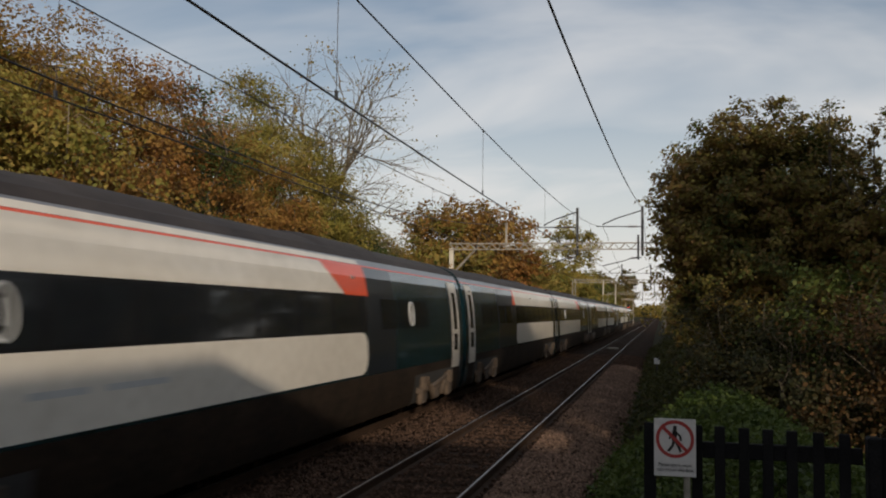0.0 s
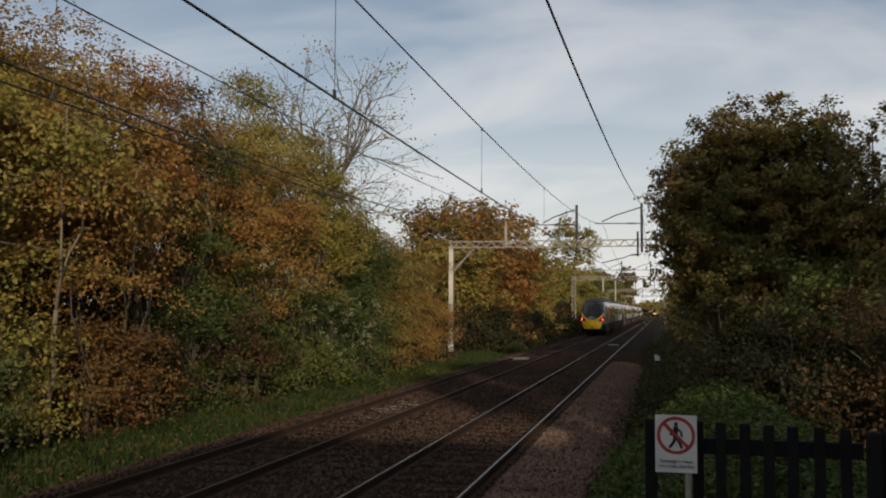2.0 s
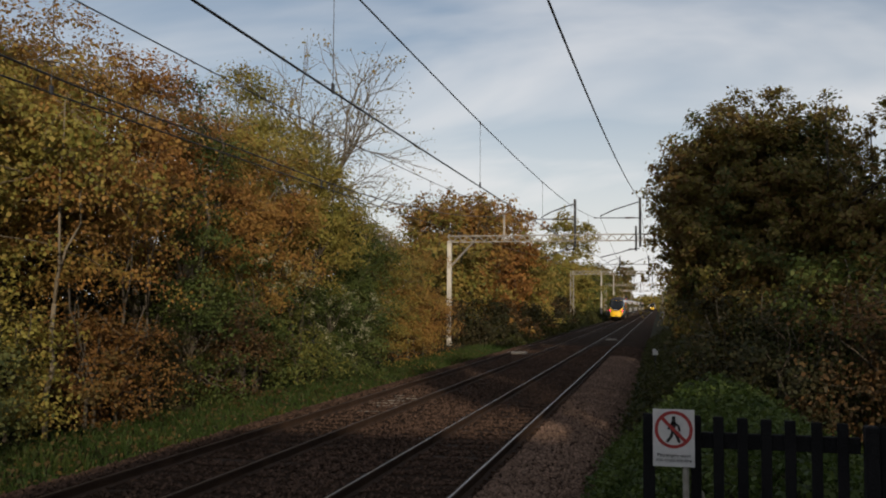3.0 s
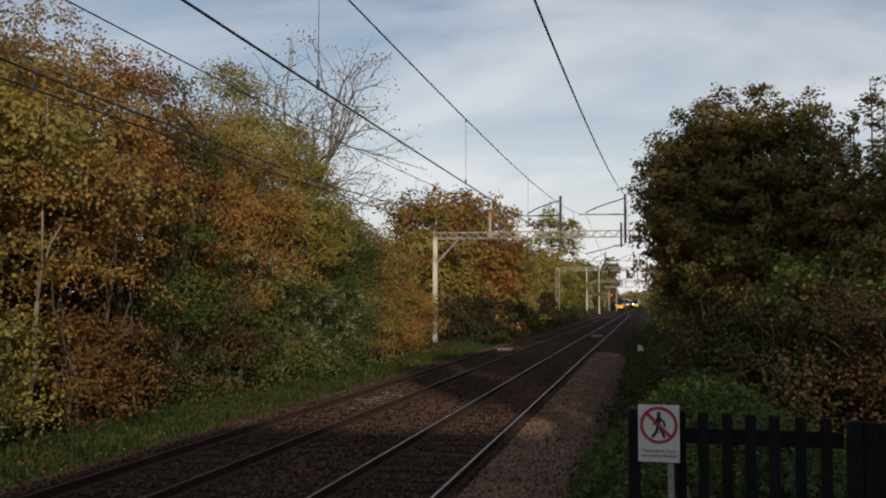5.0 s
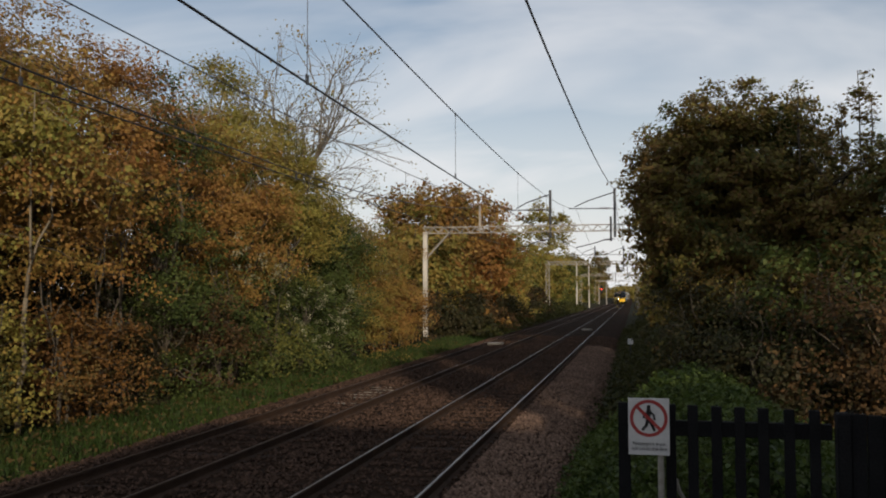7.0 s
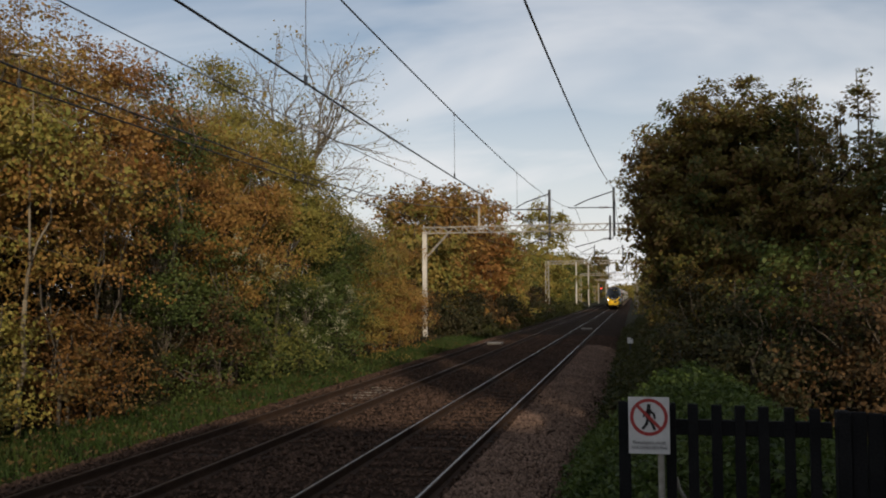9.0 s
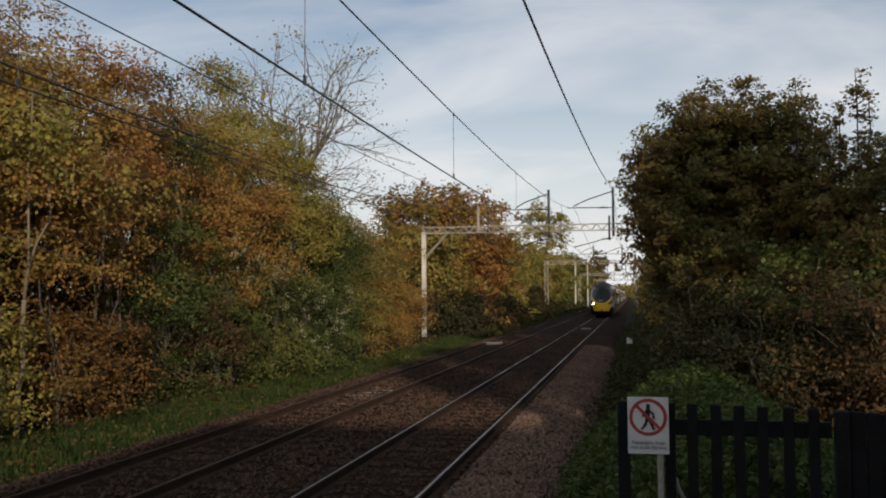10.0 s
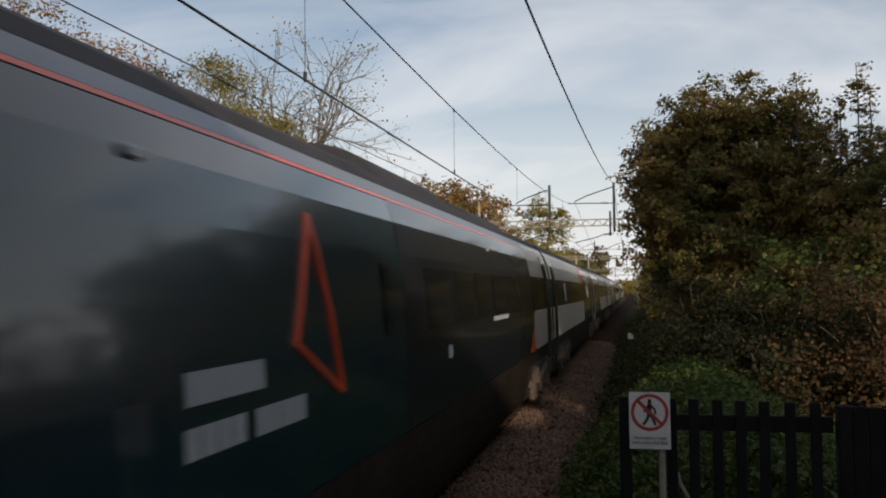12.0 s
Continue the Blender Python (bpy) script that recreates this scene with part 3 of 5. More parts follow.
    edge = [  # shrubs along the edge of the wood: x, y, height, radius, leaves
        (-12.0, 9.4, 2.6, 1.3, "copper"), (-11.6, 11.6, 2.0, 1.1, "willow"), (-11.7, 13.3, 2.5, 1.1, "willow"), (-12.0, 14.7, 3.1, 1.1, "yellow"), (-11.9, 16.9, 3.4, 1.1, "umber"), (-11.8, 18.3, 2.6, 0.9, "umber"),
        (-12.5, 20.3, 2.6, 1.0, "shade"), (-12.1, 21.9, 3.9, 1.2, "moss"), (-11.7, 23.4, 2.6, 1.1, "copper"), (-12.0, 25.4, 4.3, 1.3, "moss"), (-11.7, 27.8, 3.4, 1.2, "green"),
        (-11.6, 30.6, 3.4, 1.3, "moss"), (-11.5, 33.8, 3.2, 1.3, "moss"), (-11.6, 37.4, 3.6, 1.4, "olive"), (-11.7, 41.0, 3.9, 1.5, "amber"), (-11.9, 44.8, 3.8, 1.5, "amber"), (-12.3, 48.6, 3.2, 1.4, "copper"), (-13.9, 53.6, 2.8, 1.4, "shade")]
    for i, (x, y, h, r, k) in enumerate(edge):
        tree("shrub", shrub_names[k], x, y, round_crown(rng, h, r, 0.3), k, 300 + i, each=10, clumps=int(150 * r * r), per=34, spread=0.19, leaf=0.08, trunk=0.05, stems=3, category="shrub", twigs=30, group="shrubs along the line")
    for i in range(7):      # an understorey whose near-black leaf colour stands for the wood's shade
        tree("understorey_bush", "bush coloured near-black for the shade deep in the wood", -15.2 + rng.uniform(-0.4, 0.4), 10.5 + 3.6 * i, round_crown(rng, 4.4, 1.9, 0.2), "shade", 330 + i, each=6, clumps=420, per=22, spread=0.26, leaf=0.15, trunk=0.06, stems=3, category="shrub", twigs=12, group="shrubs along the line")
    climber = np.random.default_rng(35)      # fluffy seed heads of a climber over the shrubs
    spots = [(-10.9, 24.6, 3.5), (-10.8, 26.4, 2.9), (-10.5, 30.2, 2.6), (-10.4, 31.0, 1.9), (-10.5, 32.0, 1.3), (-10.4, 29.4, 1.1), (-10.6, 33.6, 2.4), (-10.5, 27.6, 1.6)]
    c = np.concatenate([climber.normal(q, (0.22, 0.42, 0.30), (9, 3)) for q in spots])
    v, f = leaf_cloud(climber, c, 16, 0.07, 0.06)
    tagged(new("climber", raw_mesh("climber", v, f, LEAF["seed"])), "pale fluffy seed heads of a climber over the shrubs", "climber", kind="stuff")


def far_wood():
    rng = np.random.default_rng(12)
    spec = [(-14.2, 62, 8.6, 2.7, "olive"), (-13.8, 66.5, 11.2, 3.0, "amber"), (-14.6, 73, 11.6, 3.0, "rust"), (-13.4, 80, 12.4, 3.0, "ember"), (-13.4, 86, 8.4, 3.0, "olive"),
            (-18.5, 70, 10.8, 3.2, "rust"), (-14.6, 94, 8.8, 3.0, "olive"), (-15.0, 103, 9.2, 3.2, "olive"), (-13.0, 134, 15.0, 4.2, "yellow"), (-16.2, 116, 8.6, 3.2, "green"),
            (-14.6, 146, 8.6, 3.0, "green"), (-14.4, 162, 9.0, 3.0, "green"), (-14.4, 180, 9.0, 2.9, "green"), (-14.2, 202, 9.6, 2.9, "olive"), (-13.2, 395, 21.0, 3.2, "dusk"), (-12.9, 232, 9.5, 2.6, "green"),
            (-16.0, 255, 13.0, 4.4, "dusk"), (-16.6, 290, 12.0, 5.0, "olive"), (-17.0, 335, 12.0, 5.5, "dusk")]
    for i, (x, y, h, r, k) in enumerate(spec):
        tree("tree", {"rust": "rounded brown autumn tree beyond the portal", "amber": "rounded amber autumn tree beyond the portal", "ember": "rounded rust-orange autumn tree beyond the portal", "gold": "golden autumn tree beyond the portal", "dusk": "dark green and brown lineside tree", "olive": "pale yellow-green lineside tree",
                      "green": "rounded green tree beside the far line", "yellow": "tall airy tree with thin pale yellow-green leaves"}[k], x, y, round_crown(rng, h, r, 0.3), k, 500 + i, clumps=int((44 if k != "yellow" else 34) * r * r), per=24, spread=0.40, leaf=0.21 + 0.0009 * y, trunk=0.16, twigs=60)
    # two in three get near-black leaves in place of the hedge's shadow
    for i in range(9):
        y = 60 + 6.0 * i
        tree("shrub", "brown scrub under lineside trees, mostly coloured dark as if shaded", -11.6 - rng.uniform(0, 0.8), y, round_crown(rng, rng.uniform(2.2, 3.4), 1.8, 0.2), ("shade", "shade", "copper")[i % 3], 560 + i,
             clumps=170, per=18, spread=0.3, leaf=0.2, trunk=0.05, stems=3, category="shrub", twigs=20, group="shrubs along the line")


def right_wood():
    rng = np.random.default_rng(13)
    tree("big_hedgerow_tree", "broad dense oak with dark green and brown leaves", 2.25, 21.0,
[(-0.4, 0, 4.8, 1.75, 1.9, 2.1), (-1.42, -0.2, 5.15, 0.65, 1.1, 1.05), (-0.3, 0.1, 6.2, 0.8, 0.9, 0.95), (1.15, 0.2, 5.35, 1.0, 1.3, 1.5), (-1.3, -0.3, 4.0, 0.85, 1.3, 1.25), (0.4, -0.6, 2.6, 2.1, 1.9, 1.9)], "dusk", 21, each=4, clumps=3700, per=30, spread=0.115, leaf=0.088, trunk=0.2, twigs=160)
    tree("hedgerow_tree", "dense tree with dark brown and green leaves and thin top shoots", 5.6, 19.6,
         [(0, 0, 3.8, 2.0, 2.0, 2.2), (0.9, 0, 4.3, 1.6, 1.8, 1.5), (-1.0, -0.3, 3.0, 1.7, 1.7, 1.8), (0.2, -0.5, 1.8, 2.2, 1.8, 1.5), (-1.9, 0, 4.4, 1.1, 1.4, 1.2)], "dusk", 22, shoots=[(-2.25, 0, 6.5, 6.7, 2, 0.03), (-2.25, 0, 5.9, 6.2, 2, 0.04), (-1.1, 0, 5.9, 6.9, 10, 0.09), (-1.4, 0.1, 5.8, 6.3, 5, 0.07), (-0.85, 0, 5.8, 6.4, 5, 0.06)], each=4, clumps=2500, per=30, spread=0.11, leaf=0.088, trunk=0.16, twigs=120)
    # first and fifth shrub are coloured near-black: their shade is in the leaves
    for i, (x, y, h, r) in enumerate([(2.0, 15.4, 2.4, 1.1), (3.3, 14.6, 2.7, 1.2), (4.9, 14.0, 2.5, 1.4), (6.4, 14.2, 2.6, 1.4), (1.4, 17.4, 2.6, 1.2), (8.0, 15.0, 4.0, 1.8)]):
        tree("hornbeam_shrub", "hornbeam shrub with copper brown autumn leaves" if i not in (0, 4) else "leafy shrub with deep shade put into its leaf colour", x, y, round_crown(rng, h, r, 0.15), ("shade", "copper", "copper", "copper", "shade", "dusk")[i], 40 + i, each=7, clumps=330, per=22, spread=0.14, leaf=0.07, trunk=0.03, stems=3, category="shrub", twigs=8, group="shrubs behind the fence")
    for i, (x, y, h, r) in enumerate([(3.3, 16.9, 3.3, 0.95), (4.0, 16.2, 2.9, 0.9), (2.5, 17.4, 2.5, 0.7)]):
        tree("hazel_shrub", "hazel shrub with broad fresh green leaves", x, y, round_crown(rng, h, r, 0.5), "moss", 50 + i, each=8, clumps=150, per=20, spread=0.15, leaf=0.10, trunk=0.03, stems=3, category="shrub", twigs=8, group="shrubs behind the fence")
    for i in range(12):      # the hedge that runs on beside the line
        y = 26 + 7 * i + rng.uniform(-1, 1)
        tree("hedge_tree", "dark lineside hedge tree in shade", 3.3 + rng.uniform(-0.2, 0.5) + 0.012 * (y - 26), y, round_crown(rng, min(rng.uniform(9.0, 10.0) + 0.02 * (y - 26), 2.2 + 0.165 * y), 2.5, 0.1), "dusk", 60 + i, each=4, clumps=600, per=18, spread=0.2, leaf=0.17 + 0.001 * y, trunk=0.1, twigs=20)
    for i, (x, y, h, r) in enumerate([(5.0, 118, 8, 3.0), (6.4, 150, 9, 3.6), (7.5, 200, 10, 4.2), (9, 260, 11, 5), (11, 340, 12, 6)]):
        tree("hedge_tree", "tall lineside tree in the distance", x, y, round_crown(rng, h, r, 0.1), "olive" if i < 1 else "dusk", 80 + i, clumps=int(40 * r * r), per=18, spread=0.5, leaf=0.42, trunk=0.15, twigs=12)


def ivy_mound():
    """Ivy over the slope beside the platform end."""
    rng = np.random.default_rng(31)
    n = 17000
    x = rng.uniform(-1.4, 3.2, n); y = rng.uniform(7.6, 18.5, n)
    h = 1.08 * np.exp(-(((x - 0.6) / 1.2) ** 2 + ((y - 14.2) / 2.6) ** 2)) + 0.95 * np.exp(-(((x - 0.9) / 1.3) ** 2 + ((y - 9.5) / 3.2) ** 2)) + 0.12
    h *= np.clip((x + 1.45) / 0.7, 0.1, 1)
    g = np.array([ground_height(a, b) for a, b in zip(x, y)])
    c = np.stack([x, y, g + h * (1 - 0.25 * rng.random(n) ** 2) + rng.normal(0, 0.05, n)], 1)
    v, f = leaf_cloud(rng, c, 4, 0.07, 0.062)
    tagged(new("ivy", raw_mesh("ivy", v, f, LEAF["ivy"])), "low mound of glossy green ivy beside the line", "ivy", kind="stuff")
    bm = bmesh.new()
    xs = np.linspace(-1.25, 3.2, 26); ys = np.linspace(7.6, 17.5, 34)
    rows = []
    for yy in ys:
        row = []
        for xx in xs:
            hh = 1.08 * math.exp(-(((xx - 0.6) / 1.2) ** 2 + ((yy - 14.2) / 2.6) ** 2)) + 0.95 * math.exp(-(((xx - 0.9) / 1.3) ** 2 + ((yy - 9.5) / 3.2) ** 2))
            row.append(bm.verts.new((xx, yy, ground_height(xx, yy) - 0.05 + 0.85 * hh * min(1, max(0.1, (xx + 1.3) / 0.7)))))
        rows.append(row)
    for a, b in zip(rows, rows[1:]):
        for i in range(len(xs) - 1):
            bm.faces.new((a[i], a[i + 1], b[i + 1], b[i]))
    tagged(part("earth_mound", bm, SOIL, smooth=True), "earth mound under the ivy", "mound", kind="structure")


def undergrowth():
    """Dark ground cover along the foot of the hedge."""
    rng = np.random.default_rng(33)
    n = 9000
    y = 16.5 + 60 * rng.random(n) ** 1.5
    x = -0.95 + 2.9 * rng.random(n) ** 0.8
    z = np.array([ground_height(a, b) for a, b in zip(x, y)]) + rng.random(n) ** 1.5 * np.clip((x + 1.05) * 0.55, 0.08, 0.9)
    v, f = leaf_cloud(rng, np.stack([x, y, z], 1), 3, 0.08, 0.10)
    n = 7000
    y = 60 + 130 * rng.random(n) ** 1.3
    x = -9.5 - 3.0 * rng.random(n)
    z = np.array([ground_height(a, b) for a, b in zip(x, y)]) + rng.random(n) ** 1.6 * np.clip((-9.3 - x) * 0.5, 0.1, 1.3)
    w, g = leaf_cloud(rng, np.stack([x, y, z], 1), 3, 0.2, 0.26)
    tagged(new("rough_scrub", raw_mesh("rough_scrub", w, g, LEAF["scrub"])), "brown scrub and dead weeds on the far verge", "scrub", kind="stuff")
    tagged(new("undergrowth", raw_mesh("undergrowth", v, f, LEAF["scrub"])), "dark brambles and weeds along the hedge foot", "undergrowth", kind="stuff")


undergrowth()


def grass():
    rng = np.random.default_rng(32)
    n = 42000
    y = 8 + 70 * rng.random(n) ** 1.6
    x = -9.05 - 2.6 * rng.random(n) ** 0.9 - 0.15 * np.sin(y * 1.7) - 0.12 * np.sin(y * 4.1)
    g = np.array([ground_height(a, b) for a, b in zip(x, y)])
    hgt = rng.uniform(0.05, 0.22, n); a = rng.uniform(0, 2 * np.pi, n); w = rng.uniform(0.008, 0.02, n) * (1 + y / 40)
    p = np.stack([x, y, g - 0.02], 1)
    d = np.stack([np.cos(a), np.sin(a), np.zeros(n)], 1) * w[:, None]
    lean = rng.normal(0, 0.06, (n, 3)); lean[:, 2] = hgt
    v = np.stack([p - d, p + d, p + lean], 1).reshape(-1, 3)
    tagged(new("grass", raw_mesh("grass", v, np.arange(3 * n).reshape(n, 3), LEAF["grass"])), "rough green grass on the verge", "grass", kind="stuff")
    m = 5000
    y = 9 + 45 * rng.random(m) ** 1.5; x = -8.8 - 2.7 * rng.random(m)
    c = np.stack([x, y, [ground_height(a, b) + 0.06 for a, b in zip(x, y)]], 1)
    v, f = leaf_cloud(rng, c, 1, 0.03, 0.085)
    tagged(new("fallen_leaves", raw_mesh("fallen_leaves", v, f, LEAF["litter"])), "scattered fallen autumn leaves on the verge", "leaves", kind="stuff")


def shade_caster_trees():
    """Unseen trees added beside the platform, crowns set to shade hedge and shrubs."""
    rng = np.random.default_rng(14)
    for i, (x, y, h, r, low) in enumerate([(6.0, 2.6, 9.3, 1.2, 6.2), (10.4, 2.8, 10.3, 1.9, 9.0), (15.0, 3.6, 9.0, 2.4, 6.0), (21.0, -4.0, 11.0, 3.2, 0.5)]):
        tree("shade_caster_tree", "unseen tall leafy tree added to cast shade", x, y, round_crown(rng, h, r, low), "dusk", 700 + i, clumps=int(120 * r * r), per=18, spread=0.32, leaf=0.26, trunk=0.17, twigs=20)


def distant_woods():
    """The hazy belt of trees that closes the view along the line."""
    rng = np.random.default_rng(15)
    n = 9000
    x = rng.normal(0, 60, n); y = rng.uniform(620, 760, n)
    top = 9 + 4 * np.sin(x * 0.13) + 3 * np.sin(x * 0.41 + 1)
    gap = np.abs(x + 5) < 7
    z = rng.random(n) ** 0.8 * np.where(gap, 9.0, top)
    v, f = leaf_cloud(rng, np.stack([x, y, z], 1), 2, 0.8, 1.5)
    tagged(new("distant_woods", raw_mesh("distant_woods", v, f, LEAF["olive"])), "distant belt of autumn woods along the horizon", "woods", kind="stuff")


left_wood()
distant_woods()
shade_caster_trees()
far_wood()
right_wood()
ivy_mound()
grass()


# ---- overhead line ----
def lattice(bm, a, b, half, n, r=0.022):
    """A four-chord lattice girder from a to b; half: half its depth across and up."""
    a, b = Vector(a), Vector(b)
    d = (b - a)
    side = Vector((0, 1, 0)) * half
    other = d.normalized().cross(Vector((0, 1, 0))) * half
    corners = [side + other, side - other, -side - other, -side + other]
    for c in corners:
        tube(bm, [a + c, b + c], r * 1.35, 4)
    for i in range(n):
        p, q = a + d * (i / n), a + d * ((i + 1) / n)
        mid = (p + q) / 2
        for c, e in ((0, 1), (3, 2)):
            tube(bm, [p + corners[c], mid + corners[e]], r, 4, False)
            tube(bm, [mid + corners[e], q + corners[c]], r, 4, False)
        tube(bm, [p + corners[0], q + corners[3]], r * 0.8, 4, False)
        tube(bm, [p + corners[1], q + corners[2]], r * 0.8, 4, False)


def cantilever(parent, mast_x, y, base_z, top_z, wire_x, cat_z, con_z, lean=0.0):
    """A drop mast on the girder with the arm that holds the catenary and, below, the arm that steadies the contact wire."""
    part("mast", boxed(mast_x - 0.075, mast_x + 0.075, y - 0.07, y + 0.07, base_z, top_z, bevel=0.01), DARK_STEEL, parent, "dark steel upright")
    arm = part("cantilever_arm", tubed([(mast_x, y, top_z - 0.25), ((mast_x + wire_x) / 2 - 0.35, y, (top_z + cat_z) / 2 - 0.12), (wire_x + 0.02, y, cat_z + 0.12)], 0.035), DARK_STEEL, parent)
    part("tie", tubed([(mast_x, y, cat_z - 0.02), (wire_x - 0.35, y, cat_z + 0.02)], 0.03), DARK_STEEL, arm)
    bm = bmesh.new()
    for k in range(5):
        x = mast_x - 0.35 - 0.11 * k
        tube(bm, [(x, y, cat_z - 0.005), (x - 0.05, y, cat_z - 0.004)], 0.065, 8)
    part("insulator", bm, CERAMIC, arm, "brown ribbed insulator")
    low = part("registration_arm", tubed([(mast_x - 0.02, y, con_z + 0.55), (mast_x - 0.75, y, con_z + 0.45), (mast_x - 1.1, y, con_z + 0.32), (wire_x + 0.05, y, con_z + 0.02)], 0.028), DARK_STEEL, parent)
    bm = bmesh.new()
    for k in range(4):
        x = mast_x - 0.3 - 0.1 * k
        tube(bm, [(x, y, con_z + 0.505), (x - 0.05, y, con_z + 0.50)], 0.06, 8)
    part("insulator", bm, CERAMIC, low)


def big_portal():
    y, z0, z1 = 56.0, -0.3, 6.58
    xl, xr = -12.85, 4.6
    ob = thing("overhead_line_portal", "pale grey steel portal carrying the overhead wires across both tracks", "portal", "overhead line portals")
    for x in (xl, xr):
        part("post", boxed(x - 0.135, x + 0.135, y - 0.135, y + 0.135, z0, z1 - 0.1, bevel=0.02), MAST_CONCRETE, ob)
        part("footing", boxed(x - 0.4, x + 0.4, y - 0.4, y + 0.4, z0 - 0.6, z0 + 0.12, bevel=0.03), CONCRETE, ob)
        s = 1 if x < 0 else -1
        part("brace", tubed([(x + s * 0.1, y, z1 - 1.7), (x + s * 1.55, y, z1 - 0.17)], 0.07), GALV, ob)
    bm = bmesh.new()
    lattice(bm, (xl - 0.15, y, z1), (xr + 0.15, y, z1), 0.19, 26)
    part("girder", bm, GALV, ob, "lattice girder of grey angle steel")
    part("feeder_post", boxed(-9.42, -9.30, y - 0.06, y + 0.06, z1 - 0.2, 8.05, bevel=0.01), GALV, ob)
    cantilever(ob, -4.96, y, 6.0, 8.95, FAR - 0.2, 7.75, 5.36)
    cantilever(ob, -1.06, y, 6.0, 9.0, NEAR - 0.1, 7.77, 5.36)
    part("dropper_post", boxed(-1.36, -1.24, y - 0.22, y - 0.12, 5.75, 7.25, bevel=0.01), DARK_STEEL, ob)


def lattice_portal(y, xl, xr, top, seed):
    ob = thing("overhead_line_portal", "slender lattice steel portal further down the line", "portal", "overhead line portals")
    for x in (xl, xr):
        bm = bmesh.new()
        g = ground_height(x, y)
        for i in (-1, 1):
            for j in (-1, 1):
                tube(bm, [(x + 0.24 * i, y + 0.2 * j, g - 0.1), (x + 0.2 * i, y + 0.2 * j, top)], 0.04, 4)
        n = 11
        for k in range(n):
            a, b = g + (top - g) * k / n, g + (top - g) * (k + 1) / n
            for j in (-1, 1):
                s = 1 if k % 2 else -1
                tube(bm, [(x + 0.22 * s, y + 0.2 * j, a), (x - 0.22 * s, y + 0.2 * j, b)], 0.025, 4, False)
        part("lattice_post", bm, GALV, ob)
    bm = bmesh.new()
    lattice(bm, (xl, y, top - 0.2), (xr, y, top - 0.2), 0.22, 22, 0.028)
    part("girder", bm, GALV, ob)
    for mx, wx in ((FAR + 1.8, FAR), (NEAR + 2.1, NEAR)):
        cantilever(ob, mx, y, top - 0.8, top + 2.1, wx, top + 0.9, 5.3)
    return ob


def catenary(x_of, z_of, name, label, r, y0=-60.0, y1=56.0, n=48, group="overhead wires"):
    pts = [(x_of(y0 + (y1 - y0) * i / n), y0 + (y1 - y0) * i / n, z_of(y0 + (y1 - y0) * i / n)) for i in range(n + 1)]
    return tagged(part(name, tubed(pts, r, 6), WIRE), label, "wire", group)


def span(low, high, y_low=8.0, y_high=56.0, power=2.0):
    return lambda y: low + (high - low) * (abs(y - y_low) / (y_high - y_low)) ** power


def overhead():
    big_portal()
    lattice_portal(125.0, -11.5, 0.4, 7.1, 1)
    lattice_portal(196.0, -11.0, 1.0, 7.0, 2)
    lattice_portal(268.0, -11.0, 1.0, 7.0, 3)
    specs = [("near", lambda y: NEAR - 0.04 - 0.02 * math.sin(y / 20), span(6.05, 7.77, 11, 56, 2.4), span(4.74, 5.36, 4, 56)),
             ("far", lambda y: FAR - 0.06, span(6.14, 7.75, 11, 56, 2.3), span(4.90, 5.36, 8, 56))]
    for nm, xo, zc, zk in specs:
        back_c = lambda y, zc=zc: zc(y) if y > -34 else zc(-34) - 0.0
        catenary(xo, back_c, "catenary_wire", "dark stranded catenary wire above the track", 0.011, -34)
        catenary(xo, zk, "contact_wire", "dark solid contact wire above the track", 0.0125 if nm == "near" else 0.013, -34)
        for y in ((9.2, 17.6, 27.6, 37, 46) if nm == "near" else (9.2, 18.0, 27.4, 37, 46)):
            d = thing("dropper", "thin wire hanger between catenary and contact wire", "dropper", "droppers", at=pose(xo(y), y, zk(y)))
            h = zc(y) - zk(y)
            part("hanger_wire", tubed([(0, 0, 0), (0, 0, h)], 0.0045, 5), WIRE, d)
            part("clip", boxed(-0.012, 0.012, -0.03, 0.03, -0.02, 0.09, bevel=0.004), DARK_STEEL, d)
            part("upper_clip", boxed(-0.012, 0.012, -0.02, 0.02, h - 0.05, h + 0.02, bevel=0.004), DARK_STEEL, d)
        for a, b in ((56.0, 125.0), (125.0, 196.0), (196.0, 268.0)):      # the spans beyond
            m = (a + b) / 2
            top_a = 7.76 if a < 60 else 8.0
            zz = lambda y, m=m, a=a, b=b: 6.25 + 1.7 * ((y - m) / ((b - a) / 2)) ** 2
            catenary(xo, lambda y, a=a, b=b: zz(y) if y > a + 0.1 else top_a, "catenary_wire", "dark catenary wire of a further span", 0.013, a, b, 24)
            catenary(xo, lambda y: 5.36, "contact_wire", "dark contact wire of a further span", 0.013, a, b, 8)
    # bare feeders on the outer sides, sagging between portals
    catenary(lambda y: -1.2 + 0.002 * y, lambda y: 5.78 + 3.15 * (max(0.0, y - 6) / 50.0) ** 1.45 if y > 6 else 5.78 + 0.0012 * (6 - y) ** 2, "feeder_wire", "thick black sagging feeder wire", 0.016, -34)
    catenary(lambda y: -1.06 + 0.006 * (y - 56), lambda y: 6.4 + 2.5 * ((y - 92) / 36) ** 2, "feeder_wire", "thick black feeder wire of a further span", 0.016, 56.0, 125.0, 24)
    catenary(lambda y: -9.35, lambda y: 5.85 + (0.0015 if y > 18 else 0.0034) * (y - 18) ** 2 + 0.14 * math.exp(-((y - 18) / 7.0) ** 2) if y > 0 else 6.95 - 0.12 * y * 0.4, "feeder_wire", "thick black sagging feeder wire", 0.019, -21)


overhead()


